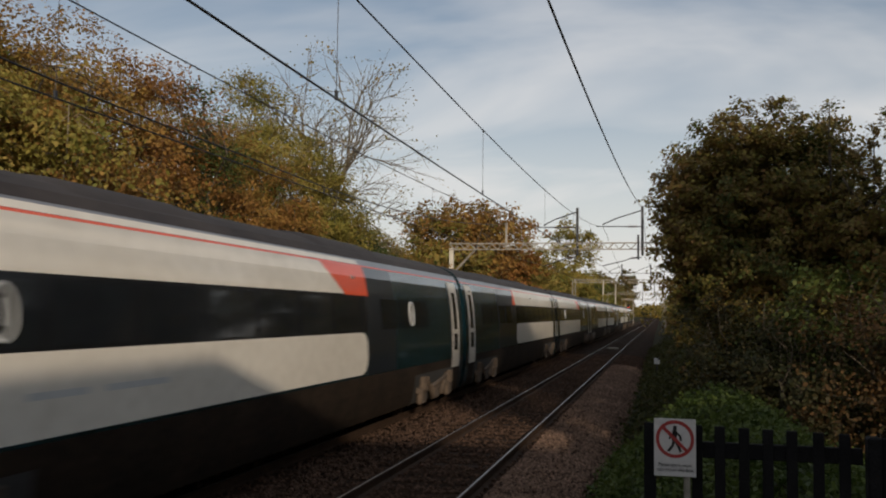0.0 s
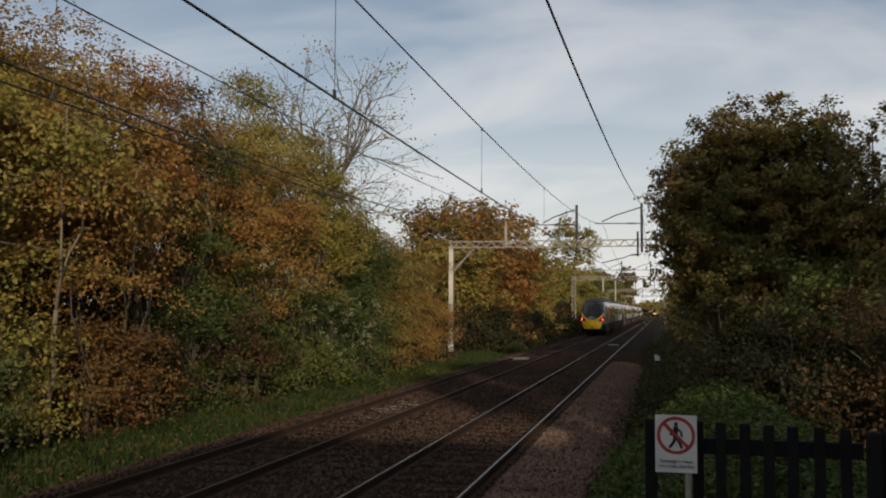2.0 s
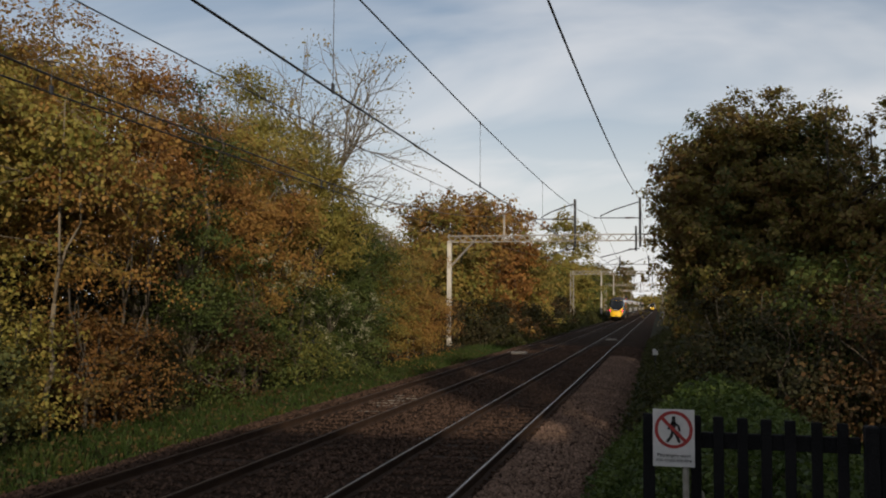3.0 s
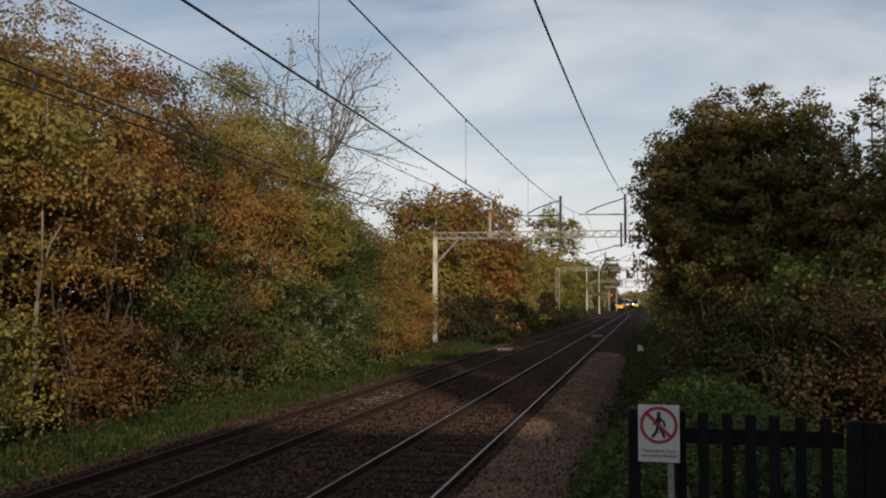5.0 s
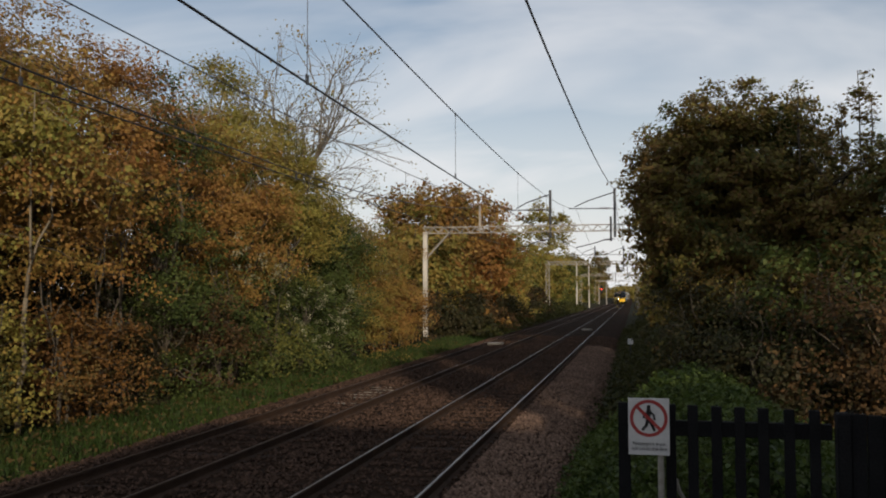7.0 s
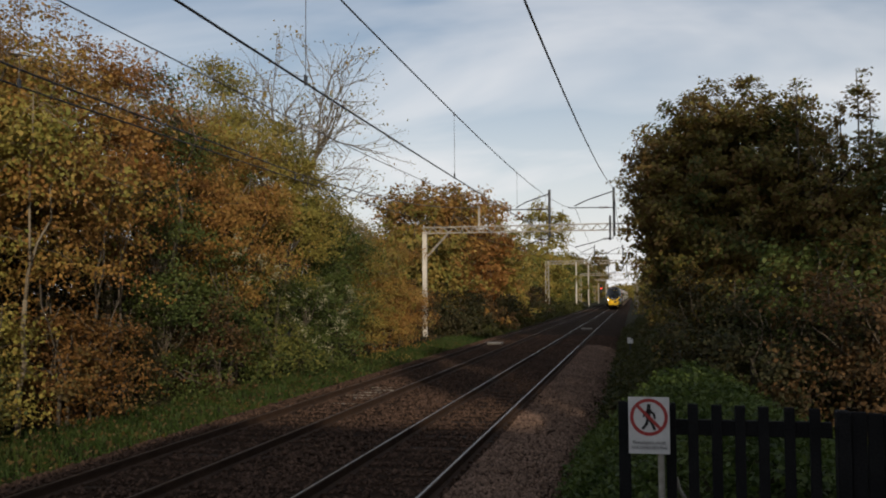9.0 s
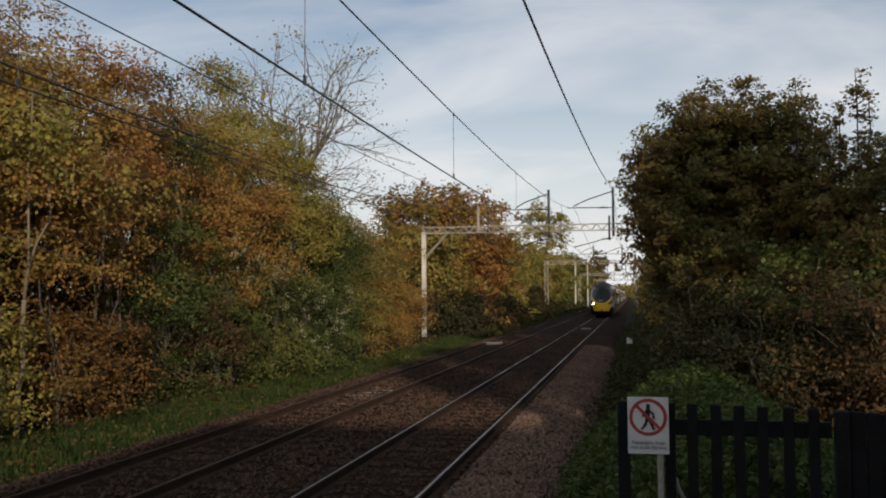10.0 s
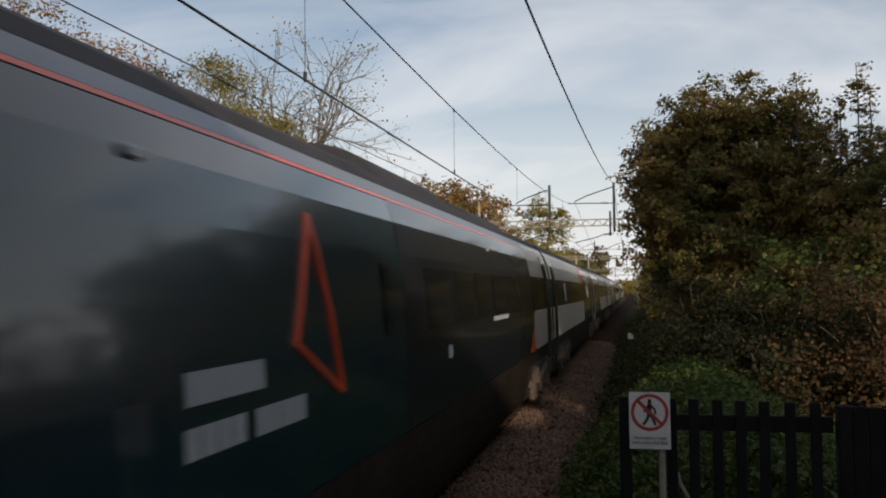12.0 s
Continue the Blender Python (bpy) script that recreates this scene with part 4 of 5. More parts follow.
# ---- trains ----
ZS = [0.30, 0.45, 0.63, 0.9, 1.2, 1.6, 2.0, 2.4, 2.8, 3.1, 3.3, 3.46, 3.60, 3.72, 3.81, 3.86]
WS = [1.22, 1.27, 1.31, 1.345, 1.365, 1.365, 1.35, 1.32, 1.27, 1.21, 1.14, 1.04, 0.90, 0.68, 0.42, 0.02]
FZ = [0.30, 0.50, 0.63, 1.0, 1.4, 1.65, 1.9, 2.3, 2.7, 3.1, 3.4, 3.62, 3.77, 3.86]
FY = [0.40, 0.10, 0.02, 0.00, 0.05, 0.16, 0.36, 0.76, 1.18, 1.62, 2.02, 2.45, 2.9, 3.5]
NOSE = 5.0


def half_width(z):
    return float(np.interp(z, ZS, WS))


def nose_point(s, z, out=0.0):
    """A point on the nose: s from -1 (one side) over 0 (the tip) to 1; it ends in the body's section."""
    w, yf = half_width(z), float(np.interp(z, FZ, FY))
    reach = min(2.0, NOSE - yf)
    t = min(1.0, abs(s))
    e = 2.65
    y = yf + reach * (1 - (1 - t ** e) ** (1 / e))
    if abs(s) > 1:      # the straight flank behind the curve
        y += (NOSE - y) * (abs(s) - 1)
    p = Vector((max(-1.0, min(1.0, s)) * w, y, z))
    c = Vector((0, 4.2, 1.7))
    return p + (p - c).normalized() * out


def patch(bm, f, nu, nv):
    """A sheet of quads over the unit square."""
    g = [[bm.verts.new(f(i / nu, j / nv)) for i in range(nu + 1)] for j in range(nv + 1)]
    for a, b in zip(g, g[1:]):
        for i in range(nu):
            bm.faces.new((a[i], a[i + 1], b[i + 1], b[i]))
    return bm


def on_nose(z_low, z_high, s0, s1, out, nu=28, nv=10):
    bm = bmesh.new()

    def f(u, v):
        s = s0 + (s1 - s0) * u
        return nose_point(s, z_low(s) + (z_high(s) - z_low(s)) * v, out)

    return patch(bm, f, nu, nv)


def on_side(side, y0, y1, z0, z1, out=0.004, slant0=0.0, slant1=0.0, nv=8):
    """A panel that follows the body side; slant: how far its ends lean along the train from bottom to top."""
    zs = sorted({z0, z1, *(z for z in ZS if z0 + 0.01 < z < z1 - 0.01)})

    def f(u, v):
        z = zs[round(v * (len(zs) - 1))]
        k = (z - z0) / (z1 - z0)
        y = (y0 + slant0 * k) + ((y1 + slant1 * k) - (y0 + slant0 * k)) * u
        return Vector((side * (half_width(z) + out), y, z))

    return patch(bmesh.new(), f, 2, len(zs) - 1)


def flank(side, y, z, out):
    """A point on the side of the body, also where it tapers into the nose."""
    yf = float(np.interp(z, FZ, FY))
    k = min(1.0, max(0.0, (y - yf) / min(2.0, NOSE - yf)))
    return Vector((side * (half_width(z) * (1 - (1 - k) ** 2.65) ** (1 / 2.65) + out), y, z))


def oval_on_flank(side, yc, zc, ry, rz, inner, outer, out, n=28):
    """A rounded pane or ring lying on the side of the body."""
    bm = bmesh.new()
    rows = []
    for q in (inner, (inner + outer) / 2, outer):
        row = []
        for i in range(n):
            a = 2 * math.pi * i / n
            c, d = math.cos(a), math.sin(a)
            dy = ry * q * math.copysign(abs(c) ** 0.75, c); dz = rz * q * math.copysign(abs(d) ** 0.75, d)
            row.append(bm.verts.new(flank(side, yc + dy + 0.22 * dz, zc + dz, out if q < outer or inner == 0 else out - 0.008)))
        rows.append(row)
    for a, b in zip(rows, rows[1:]):
        for i in range(n):
            bm.faces.new((a[i], a[(i + 1) % n], b[(i + 1) % n], b[i]))
    bmesh.ops.remove_doubles(bm, verts=bm.verts[:], dist=0.0005)
    bmesh.ops.recalc_face_normals(bm, faces=bm.faces[:])
    return bm


def shell(y0, y1, z0=0.30, caps=True):
    """The closed body section between two stations."""
    prof = [(half_width(z), z) for z in ZS]
    ring = prof + [(-w, z) for w, z in reversed(prof)]
    bm = bmesh.new()
    a = [bm.verts.new((x, y0, z)) for x, z in ring]
    b = [bm.verts.new((x, y1, z)) for x, z in ring]
    for i in range(len(ring)):
        j = (i + 1) % len(ring)
        bm.faces.new((a[i], a[j], b[j], b[i]))
    if caps:
        bm.faces.new(a[::-1]); bm.faces.new(b)
    return bm


def roof_sheet(y0, y1):
    zs = [3.46, 3.60, 3.72, 3.81, 3.86]
    prof = [(half_width(z), z) for z in zs] + [(-half_width(z), z) for z in reversed(zs)]
    return patch(bmesh.new(), lambda u, v: Vector((prof[round(u * 9)][0] * 1.003, y0 + (y1 - y0) * v, prof[round(u * 9)][1] + 0.005)), 9, 1)


def bogie_parts(car, y):
    """A bogie frame proud of the skirt; a black sheet paints the bay's shade."""
    for s in (-1, 1):
        part("bay_shade_sheet", on_side(s, y - 1.95, y + 1.95, 0.31, 0.98, 0.010, nv=4), RUBBER, car, "black sheet painting the shaded bay round the bogie")
    bm = bmesh.new()
    for s in (-1, 1):
        box(bm, s * 1.33 - 0.05, s * 1.33 + 0.05, y - 1.7, y + 1.7, 0.52, 0.68, 0.03)
        for k in (-1, 1):
            box(bm, s * 1.35 - 0.07, s * 1.35 + 0.07, y + k * 1.35 - 0.24, y + k * 1.35 + 0.24, 0.27, 0.66, 0.05)
            tube(bm, [(s * 1.39, y + k * 0.45, 0.40), (s * 1.39, y + k * 1.0, 0.86)], 0.055, 8)
            tube(bm, [(s * 1.38, y + k * 1.35, 0.62), (s * 1.38, y + k * 1.35, 0.92)], 0.11, 10)
        tube(bm, [(s * 1.40, y - 0.55, 0.62), (s * 1.40, y + 0.9, 0.80)], 0.05, 8)
        box(bm, s * 1.34 - 0.06, s * 1.34 + 0.06, y - 0.3, y + 0.3, 0.30, 0.60, 0.04)
    box(bm, -1.3, 1.3, y - 0.25, y + 0.25, 0.45, 0.62, 0.03)
    return part("bogie", bm, BOGIE, car, "dirty brown bogie frame with dampers")


def wheel_mesh():
    bm = bmesh.new()
    for x in (-0.7525, 0.7525):
        s = 1 if x > 0 else -1
        tube(bm, [(x - s * 0.075, 0, 0), (x - s * 0.04, 0, 0)], 0.45, 24)
        tube(bm, [(x - s * 0.04, 0, 0), (x + s * 0.06, 0, 0)], 0.42, 24)
        tube(bm, [(x + s * 0.06, 0, 0), (x + s * 0.064, 0, 0)], 0.30, 24)
    tube(bm, [(-0.9, 0, 0), (0.9, 0, 0)], 0.08, 10)
    return mesh_of(bm, "wheelset", RAIL_STEEL)


WHEELS = wheel_mesh()


def round_panel(side, y0, y1, z0, z1, out, r0, r1):
    """A side panel whose far corners are rounded by r0 and r1."""
    n = 16

    def cut(z, r):
        d = max(0.0, r - min(z - z0, z1 - z))
        return r - math.sqrt(max(0.0, r * r - d * d)) if r else 0.0

    def f(u, v):
        z = z0 + (z1 - z0) * v
        a, b = y0 + cut(z, r0), y1 - cut(z, r1)
        return Vector((side * (half_width(z) + out), a + (b - a) * u, z))

    return patch(bmesh.new(), f, 2, n)


def roof_fairing(y0, y1, rise, wide):
    """A smooth hump that swells out of the roof and sinks back into it."""
    def f(u, v):
        q = 2 * u - 1
        x = q * wide
        k = min(1.0, v / 0.09, (1 - v) / 0.2)
        k = k * k * (3 - 2 * k)
        z = float(np.interp(abs(x), WS[::-1], ZS[::-1]))
        edge = max(0.0, 1 - abs(q) ** 5)
        return Vector((x, y0 + (y1 - y0) * v, z - 0.006 + (rise * k + 0.008) * edge))
    return patch(bmesh.new(), f, 16, 28)


def passenger_car(parent, y0, length, white, doors, windows, flash, seed, nose=False, rings=(), marks=(), dark=()):
    """One car. white: stretches of white livery, doors: (start, white door?), windows: (start, end), flash: where the orange wedge stands and which way."""
    start = NOSE if nose else 0.0
    car = part("car", shell(start, length), [TEAL], parent, "glossy dark teal train car", smooth=False, at=pose(0, y0, 0))
    part("roof", roof_sheet(start, length), ROOF, car, "dark grey roof")
    for a, b, rise in ((10.6, 15.4, 0.14), (16.2, 20.8, 0.10)) if nose else ((6.2, 9.4, 0.05), (13.2, 17.4, 0.07)):
        part("roof_pod", roof_fairing(a, b, rise, 0.92), ROOF, car, "low grey roof pod", smooth=True)
    for a in (start + 1.2, length * 0.5, length - 1.6):
        part("roof_joint", roof_fairing(a, a + 0.05, 0.012, 1.0), RUBBER, car)
    for s in (1, -1):
        part("cantrail", on_side(s, start, length, 3.345, 3.47, 0.005, nv=3), SILVER, car, "silver band under the roof")
        part("stripe", on_side(s, start, length, 3.31, 3.342, 0.006, nv=1), FLAME, car, "thin orange-red line")
        part("skirt", on_side(s, start + 0.4, length - 0.4, 0.30, 1.20, 0.006, nv=5), SKIRT, car, "grey-brown dirty skirt")
        for a, b in dark:
            part("dark_panel", on_side(s, a, b, 1.21, 3.309, 0.0025), NAVY, car, "near-black middle of the side")
        for a, b, sl in white:
            part("upper_white_panel", on_side(s, a, b, 2.76, 3.31, 0.004, 0, sl, nv=4), WHITE, car, "white upper side")
            part("white_cantrail", on_side(s, a, b, 3.346, 3.43, 0.008, nv=2), WHITE, car, "white band under the roof")
            part("lower_white_panel", round_panel(s, a, b, 1.24, 2.04, 0.004, 0.3 if a > 1 else 0.0, 0.3 if b < length - 1 else 0.0), WHITE, car, "white lower side")
            part("window_band", on_side(s, a, b, 2.04, 2.76, 0.0045, nv=4), MASK, car, "black band round the windows")
        for a, b in windows:
            n = max(1, round((b - a) / 1.55))
            w = (b - a) / n
            for k in range(n):
                part("window", on_side(s, a + w * k + 0.09, a + w * (k + 1) - 0.09, 2.08, 2.70, 0.008, nv=3), TRAIN_GLASS, car, "dark tinted window")
        for a, b, z0, z1, lean in flash:
            part("orange_flash", on_side(s, a, b, z0, z1, 0.007, lean, 0.0, nv=3), FLAME, car, "orange-red wedge")
        for c in rings:
            bm = bmesh.new()
            tube(bm, [(s * (half_width(2.40 + 0.26 * math.sin(2 * math.pi * k / 24)) + 0.012), c + 0.17 * math.cos(2 * math.pi * k / 24), 2.40 + 0.26 * math.sin(2 * math.pi * k / 24)) for k in range(25)], 0.022, 4)
            part("class_ring", bm, MARK, car, "pale oval ring emblem")
            part("class_stroke", on_side(s, c - 0.025, c + 0.025, 2.28, 2.52, 0.012, nv=1), MARK, car)
        for d, pale in doors:
            door = part("door", on_side(s, d, d + 0.95, 0.96, 3.26, 0.012, nv=8), WHITE if pale else NAVY, car, "white plug door" if pale else "dark plug door")
            part("door_window", on_side(s, d + 0.28, d + 0.68, 1.98, 2.98, 0.018, nv=4), TRAIN_GLASS, door)
            part("door_panel", on_side(s, d + 0.26, d + 0.70, 1.42, 1.86, 0.018, nv=2), MASK if pale else NAVY, door)
            for e in (d - 0.02, d + 0.95):
                part("door_seal", on_side(s, e, e + 0.02, 0.96, 3.26, 0.016, nv=8), RUBBER, door)
        for c in (start + 0.85, length - 9.4):
            part("side_lamp", boxed(min(s * 1.20, s * 1.245), max(s * 1.20, s * 1.245), c, c + 0.15, 3.05, 3.11, bevel=0.012), LAMP_OFF, car, "small grey side lamp")
        for a, b, z0, z1, m in marks:
            part("side_marking", on_side(s, a, b, z0, z1, 0.008, nv=1), m, car)
    for c in (4.6 if nose else 3.2, length - 3.2):
        bo = bogie_parts(car, c)
        for k in (-1.35, 1.35):
            again("wheelset", WHEELS, bo, pose(0, c + k, 0.42))
    bm = boxed(-0.85, 0.85, 4.9 if nose else 4.6, length - 5.4, 0.28, 0.75, bevel=0.05)
    part("underframe", bm, SKIRT, car)
    return car


def gangway(parent, y):
    bm = bmesh.new()
    for k in range(5):
        box(bm, -1.05, 1.05, y + 0.09 * k, y + 0.09 * k + 0.06, 0.75, 3.36, 0.02)
    part("gangway", bm, RUBBER, parent, "black ribbed gangway between cars")


def driving_nose(car, lit, tail):
    """The streamlined cab end: its panels are laid on one curved form."""
    top = lambda s: 3.858

    def wrapped(z0, z1, out, nu, nv):
        def f(u, v):
            q = 2 * u - 1
            s = math.sin(q / 0.7 * math.pi / 2) if abs(q) < 0.7 else math.copysign(1 + (abs(q) - 0.7) / 0.3, q)
            return nose_point(s, z0 + (z1 - z0) * v, out)
        return patch(bmesh.new(), f, nu, nv)

    part("cab_shell", wrapped(0.63, 3.858, 0.0, 64, 40), TEAL, car, smooth=True)
    part("cab_skirt", wrapped(0.30, 0.66, -0.05, 60, 4), SKIRT, car, "dark cab skirt")
    edge = lambda s: 1.57 + 0.72 * abs(s / 0.80) ** 2.6          # lower edge of the black mask
    seam = 1.43
    part("front_panel", patch(bmesh.new(), lambda u, v: nose_point((2 * u - 1) * (0.61 + 0.15 * v ** 0.7), 0.66 + (seam - 0.668) * v, 0.006), 40, 10), YELLOW, car, "bright yellow lower front")
    part("yellow_band", on_nose(lambda s: seam + 0.008, lambda s: max(seam + 0.02, min(edge(s), 2.34)), -0.80, 0.80, 0.006, 48, 10), YELLOW, car, "yellow band swept up beside the windscreen")
    part("seam", on_nose(lambda s: seam - 0.010, lambda s: seam + 0.006, -0.66, 0.66, 0.012, 32, 1), RUBBER, car, "dark joint across the front")
    part("coupler_hatch", on_nose(lambda s: 0.66, lambda s: 0.86, -0.05, 0.05, 0.016, 4, 4), RUBBER, car, "small black coupler hatch")
    for s in (-1, 1):
        part("panel_gap", on_nose(lambda q: 0.70, lambda q: seam, s * 0.60 - 0.006, s * 0.60 + 0.006, 0.010, 2, 8), RUBBER, car)
    part("front_mask", on_nose(edge, lambda s: 3.44, -0.84, 0.84, 0.008, 52, 18), MASK, car, "black mask round the windscreen", smooth=True)
    part("windscreen", on_nose(lambda s: 2.20 + 0.22 * abs(s / 0.64) ** 2, lambda s: 3.10 - 0.12 * abs(s / 0.64) ** 2, -0.64, 0.64, 0.014, 32, 12), WINDSCREEN, car, "large dark curved windscreen", smooth=True)
    part("roof_line", on_nose(lambda s: 3.225 - 0.14 * s * s, lambda s: 3.232 - 0.14 * s * s, -0.72, 0.72, 0.014, 40, 1), YELLOW, car, "thin gold line over the windscreen")
    part("cab_roof", wrapped(3.42, 3.858, 0.010, 60, 12), ROOF, car, "dark grey cab roof", smooth=True)
    wiper = bmesh.new()
    tube(wiper, [nose_point(q, 1.98 + 0.5 * (q + 0.35) * (0.5 - q), 0.03) for q in (-0.42, -0.3, -0.15, 0.0, 0.15, 0.28)], 0.013, 5)
    part("wiper", wiper, RUBBER, car)
    for s in (-1, 1):
        s0, s1 = (0.455, 0.93) if s > 0 else (-0.93, -0.455)
        low = lambda q: 1.415 + 0.03 * (abs(q) - 0.45)
        high = lambda q: 1.44 + 0.44 * min(1, (abs(q) - 0.45) / 0.33) ** 0.75
        unit = part("headlamp_unit", on_nose(low, high, s0, s1, 0.012, 12, 8), MASK, car, "black swept lamp housing", smooth=True)
        for k, (q, z) in enumerate(((0.645, 1.535), (0.76, 1.60))):
            c = nose_point(s * q, z, 0.012)
            nrm = (nose_point(s * q, z, 0.1) - c).normalized()
            on = (lit and k == 0 and s < 0) or (tail and k == 1)
            part("lamp", tubed([c, c + nrm * 0.02], [0.075, 0.065], 16), (TAIL_ON if tail else HEAD_ON) if on else LAMP_OFF, unit, ("glowing red tail lamp" if tail else "lit white headlamp") if on else "")
        part("marker_lamp", tubed([nose_point(s * 0.80, 1.36, 0.008), nose_point(s * 0.80, 1.36, 0.03)], 0.035, 10), LAMP_OFF, car)
        curve = [flank(s, 2.75 + 2.25 * k / 12, 3.06 + 0.265 * math.sin(math.pi / 2 * k / 12), 0.014) for k in range(13)]
        part("cab_stripe", tubed(curve, 0.014, 4), FLAME, car, "thin orange-red line over the cab window")
        cab = part("cab_window", oval_on_flank(s, 3.66, 2.70, 0.36, 0.40, 0.0, 1.0, 0.022), CAB_GLASS, car, "dark oval cab side window")
        part("window_ring", oval_on_flank(s, 3.66, 2.70, 0.36, 0.40, 0.84, 1.0, 0.034), NAVY, cab, "dark oval window frame")
        part("mullion", oval_on_flank(s, 3.68, 2.70, 0.035, 0.33, 0.0, 1.0, 0.03), TEAL, cab)
        # plain blocks in place of the lettering, and the open triangle beside them
        for z0, z1, a, b, n in ((1.93, 2.09, 6.2, 7.12, 6), (1.68, 1.83, 6.18, 6.86, 4), (1.68, 1.83, 6.98, 7.74, 5)):
            w = (b - a) / n
            for k in range(n):
                part("marking", on_side(s, a + k * w, a + (k + 0.66) * w, z0, z1, 0.007, nv=1), MARK, car, "pale grey block marking")
        for (ya, za), (yb, zb) in (((8.05, 2.98), (7.6, 2.14)), ((7.6, 2.14), (8.45, 1.76)), ((8.45, 1.76), (8.05, 2.98))):
            bm = bmesh.new()
            tube(bm, [(s * (half_width(za + (zb - za) * k / 6) + 0.006), ya + (yb - ya) * k / 6, za + (zb - za) * k / 6) for k in range(7)], 0.023, 4)
            part("triangle_stroke", bm, FLAME, car, "orange-red stroke of an open triangle")
    for z, a, b, n in ((1.80, -0.24, 0.02, 6), (1.735, -0.24, 0.17, 9)):      # plain bars in place of the name on the mask
        w = (b - a) / n
        for k in range(n):
            if not (n == 9 and k == 4):
                part("small_marking", on_nose(lambda s: z, lambda s: z + 0.042, a + k * w, a + (k + 0.72) * w, 0.012, 1, 1), MARK, car)
    for (sa, za), (sb, zb) in (((0.15, 1.90), (0.10, 1.815)), ((0.10, 1.815), (0.18, 1.80)), ((0.18, 1.80), (0.15, 1.90))):
        part("small_triangle_stroke", tubed([nose_point(sa, za, 0.014), nose_point(sb, zb, 0.014)], 0.008, 4), MARK, car)


def train(name, label, lit, tail):
    """Nine cars from the cab at y = 0 backwards along +y."""
    tr = thing(name, label, "train", "trains")
    first = 25.7
    pitch = 23.9
    car = passenger_car(tr, 0, first - 0.45, [(21.1, first - 0.45, 0.0)], [(23.9, False)], [(9.6, 10.0), (11.2, 18.8), (21.3, 23.3)], [(20.2, 21.1, 1.24, 1.75, 0.85)], 1, nose=True, dark=[(10.4, 21.09)],
                        marks=[(15.6, 17.2, 2.02, 2.09, MARK), (12.2, 12.4, 1.72, 1.86, MARK), (4.3, 5.5, 1.58, 1.62, SIGN_RED), (4.2, 4.7, 1.43, 1.50, MARK)])
    driving_nose(car, lit, tail)
    gangway(tr, first - 0.45)
    for i in range(7):
        y = first + pitch * i
        if i % 2 == 0:
            passenger_car(tr, y, pitch - 0.45, [(0.0, 14.75, -0.0)], [(0.35, False), (22.0, True)], [(2.2, 14.4), (15.6, 19.6)], [(13.6, 14.9, 2.74, 3.31, -1.0)], 2 + i, dark=[(14.76, 16.7)], rings=(4.65, 18.0), marks=[(5.0, 5.9, 1.60, 1.67, MARK), (6.2, 7.4, 1.60, 1.67, MARK)])
        else:
            passenger_car(tr, y, pitch - 0.45, [(9.6, pitch - 0.45, 0.0)], [(0.35, True), (22.0, False)], [(2.6, 8.6), (10.0, 21.4)], [(8.9, 9.6, 2.76, 3.31, 0.5)], 2 + i, dark=[(5.6, 9.59)])
        gangway(tr, y + pitch - 0.45)
    y = first + pitch * 7
    end = passenger_car(tr, y, first - NOSE, [(0.0, 4.5, 0.0)], [(0.35, False)], [(1.6, 4.2), (7.0, 13.0)], [], 12)
    part("rear_cab", on_nose(lambda s: 0.63, lambda s: 3.858, -1, 1, 0.0, 24, 16), TEAL, end, smooth=True, at=pose(0, first, 0, 0, 0, 180))
    return tr


leaving = train("leaving_train", "dark teal and white tilting express train showing red tail lamps", False, True)
arriving = train("arriving_train", "dark teal and white express train with yellow nose and lit headlamp", True, False)


# ---- the platform end ----
def fence():
    ob = thing("picket_fence", "black-stained timber picket fence at the platform end", "fence", at=pose(0, 7.05, 0.0))
    for i, x in enumerate((-0.08, 0.26, 0.42, 0.59, 0.755, 0.92, 1.10, 1.275)):
        w = 0.076 if i else 0.09
        bm = bmesh.new()
        box(bm, x - w / 2, x + w / 2, 0, 0.03, 0.25, 1.645 - 0.004 * i, 0.006)
        part("picket", bm, FENCE, ob)
    for z in (1.50, 0.75):
        part("fence_rail", boxed(-0.10, 1.40, 0.034, 0.09, z - 0.10, z + 0.015, bevel=0.006), FENCE, ob)
    part("end_post", boxed(1.42, 1.515, -0.03, 0.09, 0.1, 1.605, bevel=0.012), FENCE, ob)
    for i in range(7):
        x = 1.52 + 0.11 * i
        part("board", boxed(x, x + 0.104, 0.0, 0.035, 0.1, 1.60 - 0.008 * i, bevel=0.006), FENCE, ob)


def text_part(words, size, x, z, parent):
    """Lettering as a thin mesh, upright and facing the platform."""
    cu = bpy.data.curves.new("lettering", "FONT")
    cu.body, cu.size, cu.align_x, cu.extrude = words, size, "CENTER", 0.0008
    tmp = new("lettering", cu)
    me = bpy.data.meshes.new_from_object(tmp.evaluated_get(bpy.context.evaluated_depsgraph_get()))
    bpy.data.objects.remove(tmp)
    me.materials.clear(); me.materials.append(SIGN_BLACK)
    ob = new("lettering", me)
    ob.parent = parent
    ob.matrix_basis = pose(x, -0.0065, z, 90, 0, 0)
    return ob


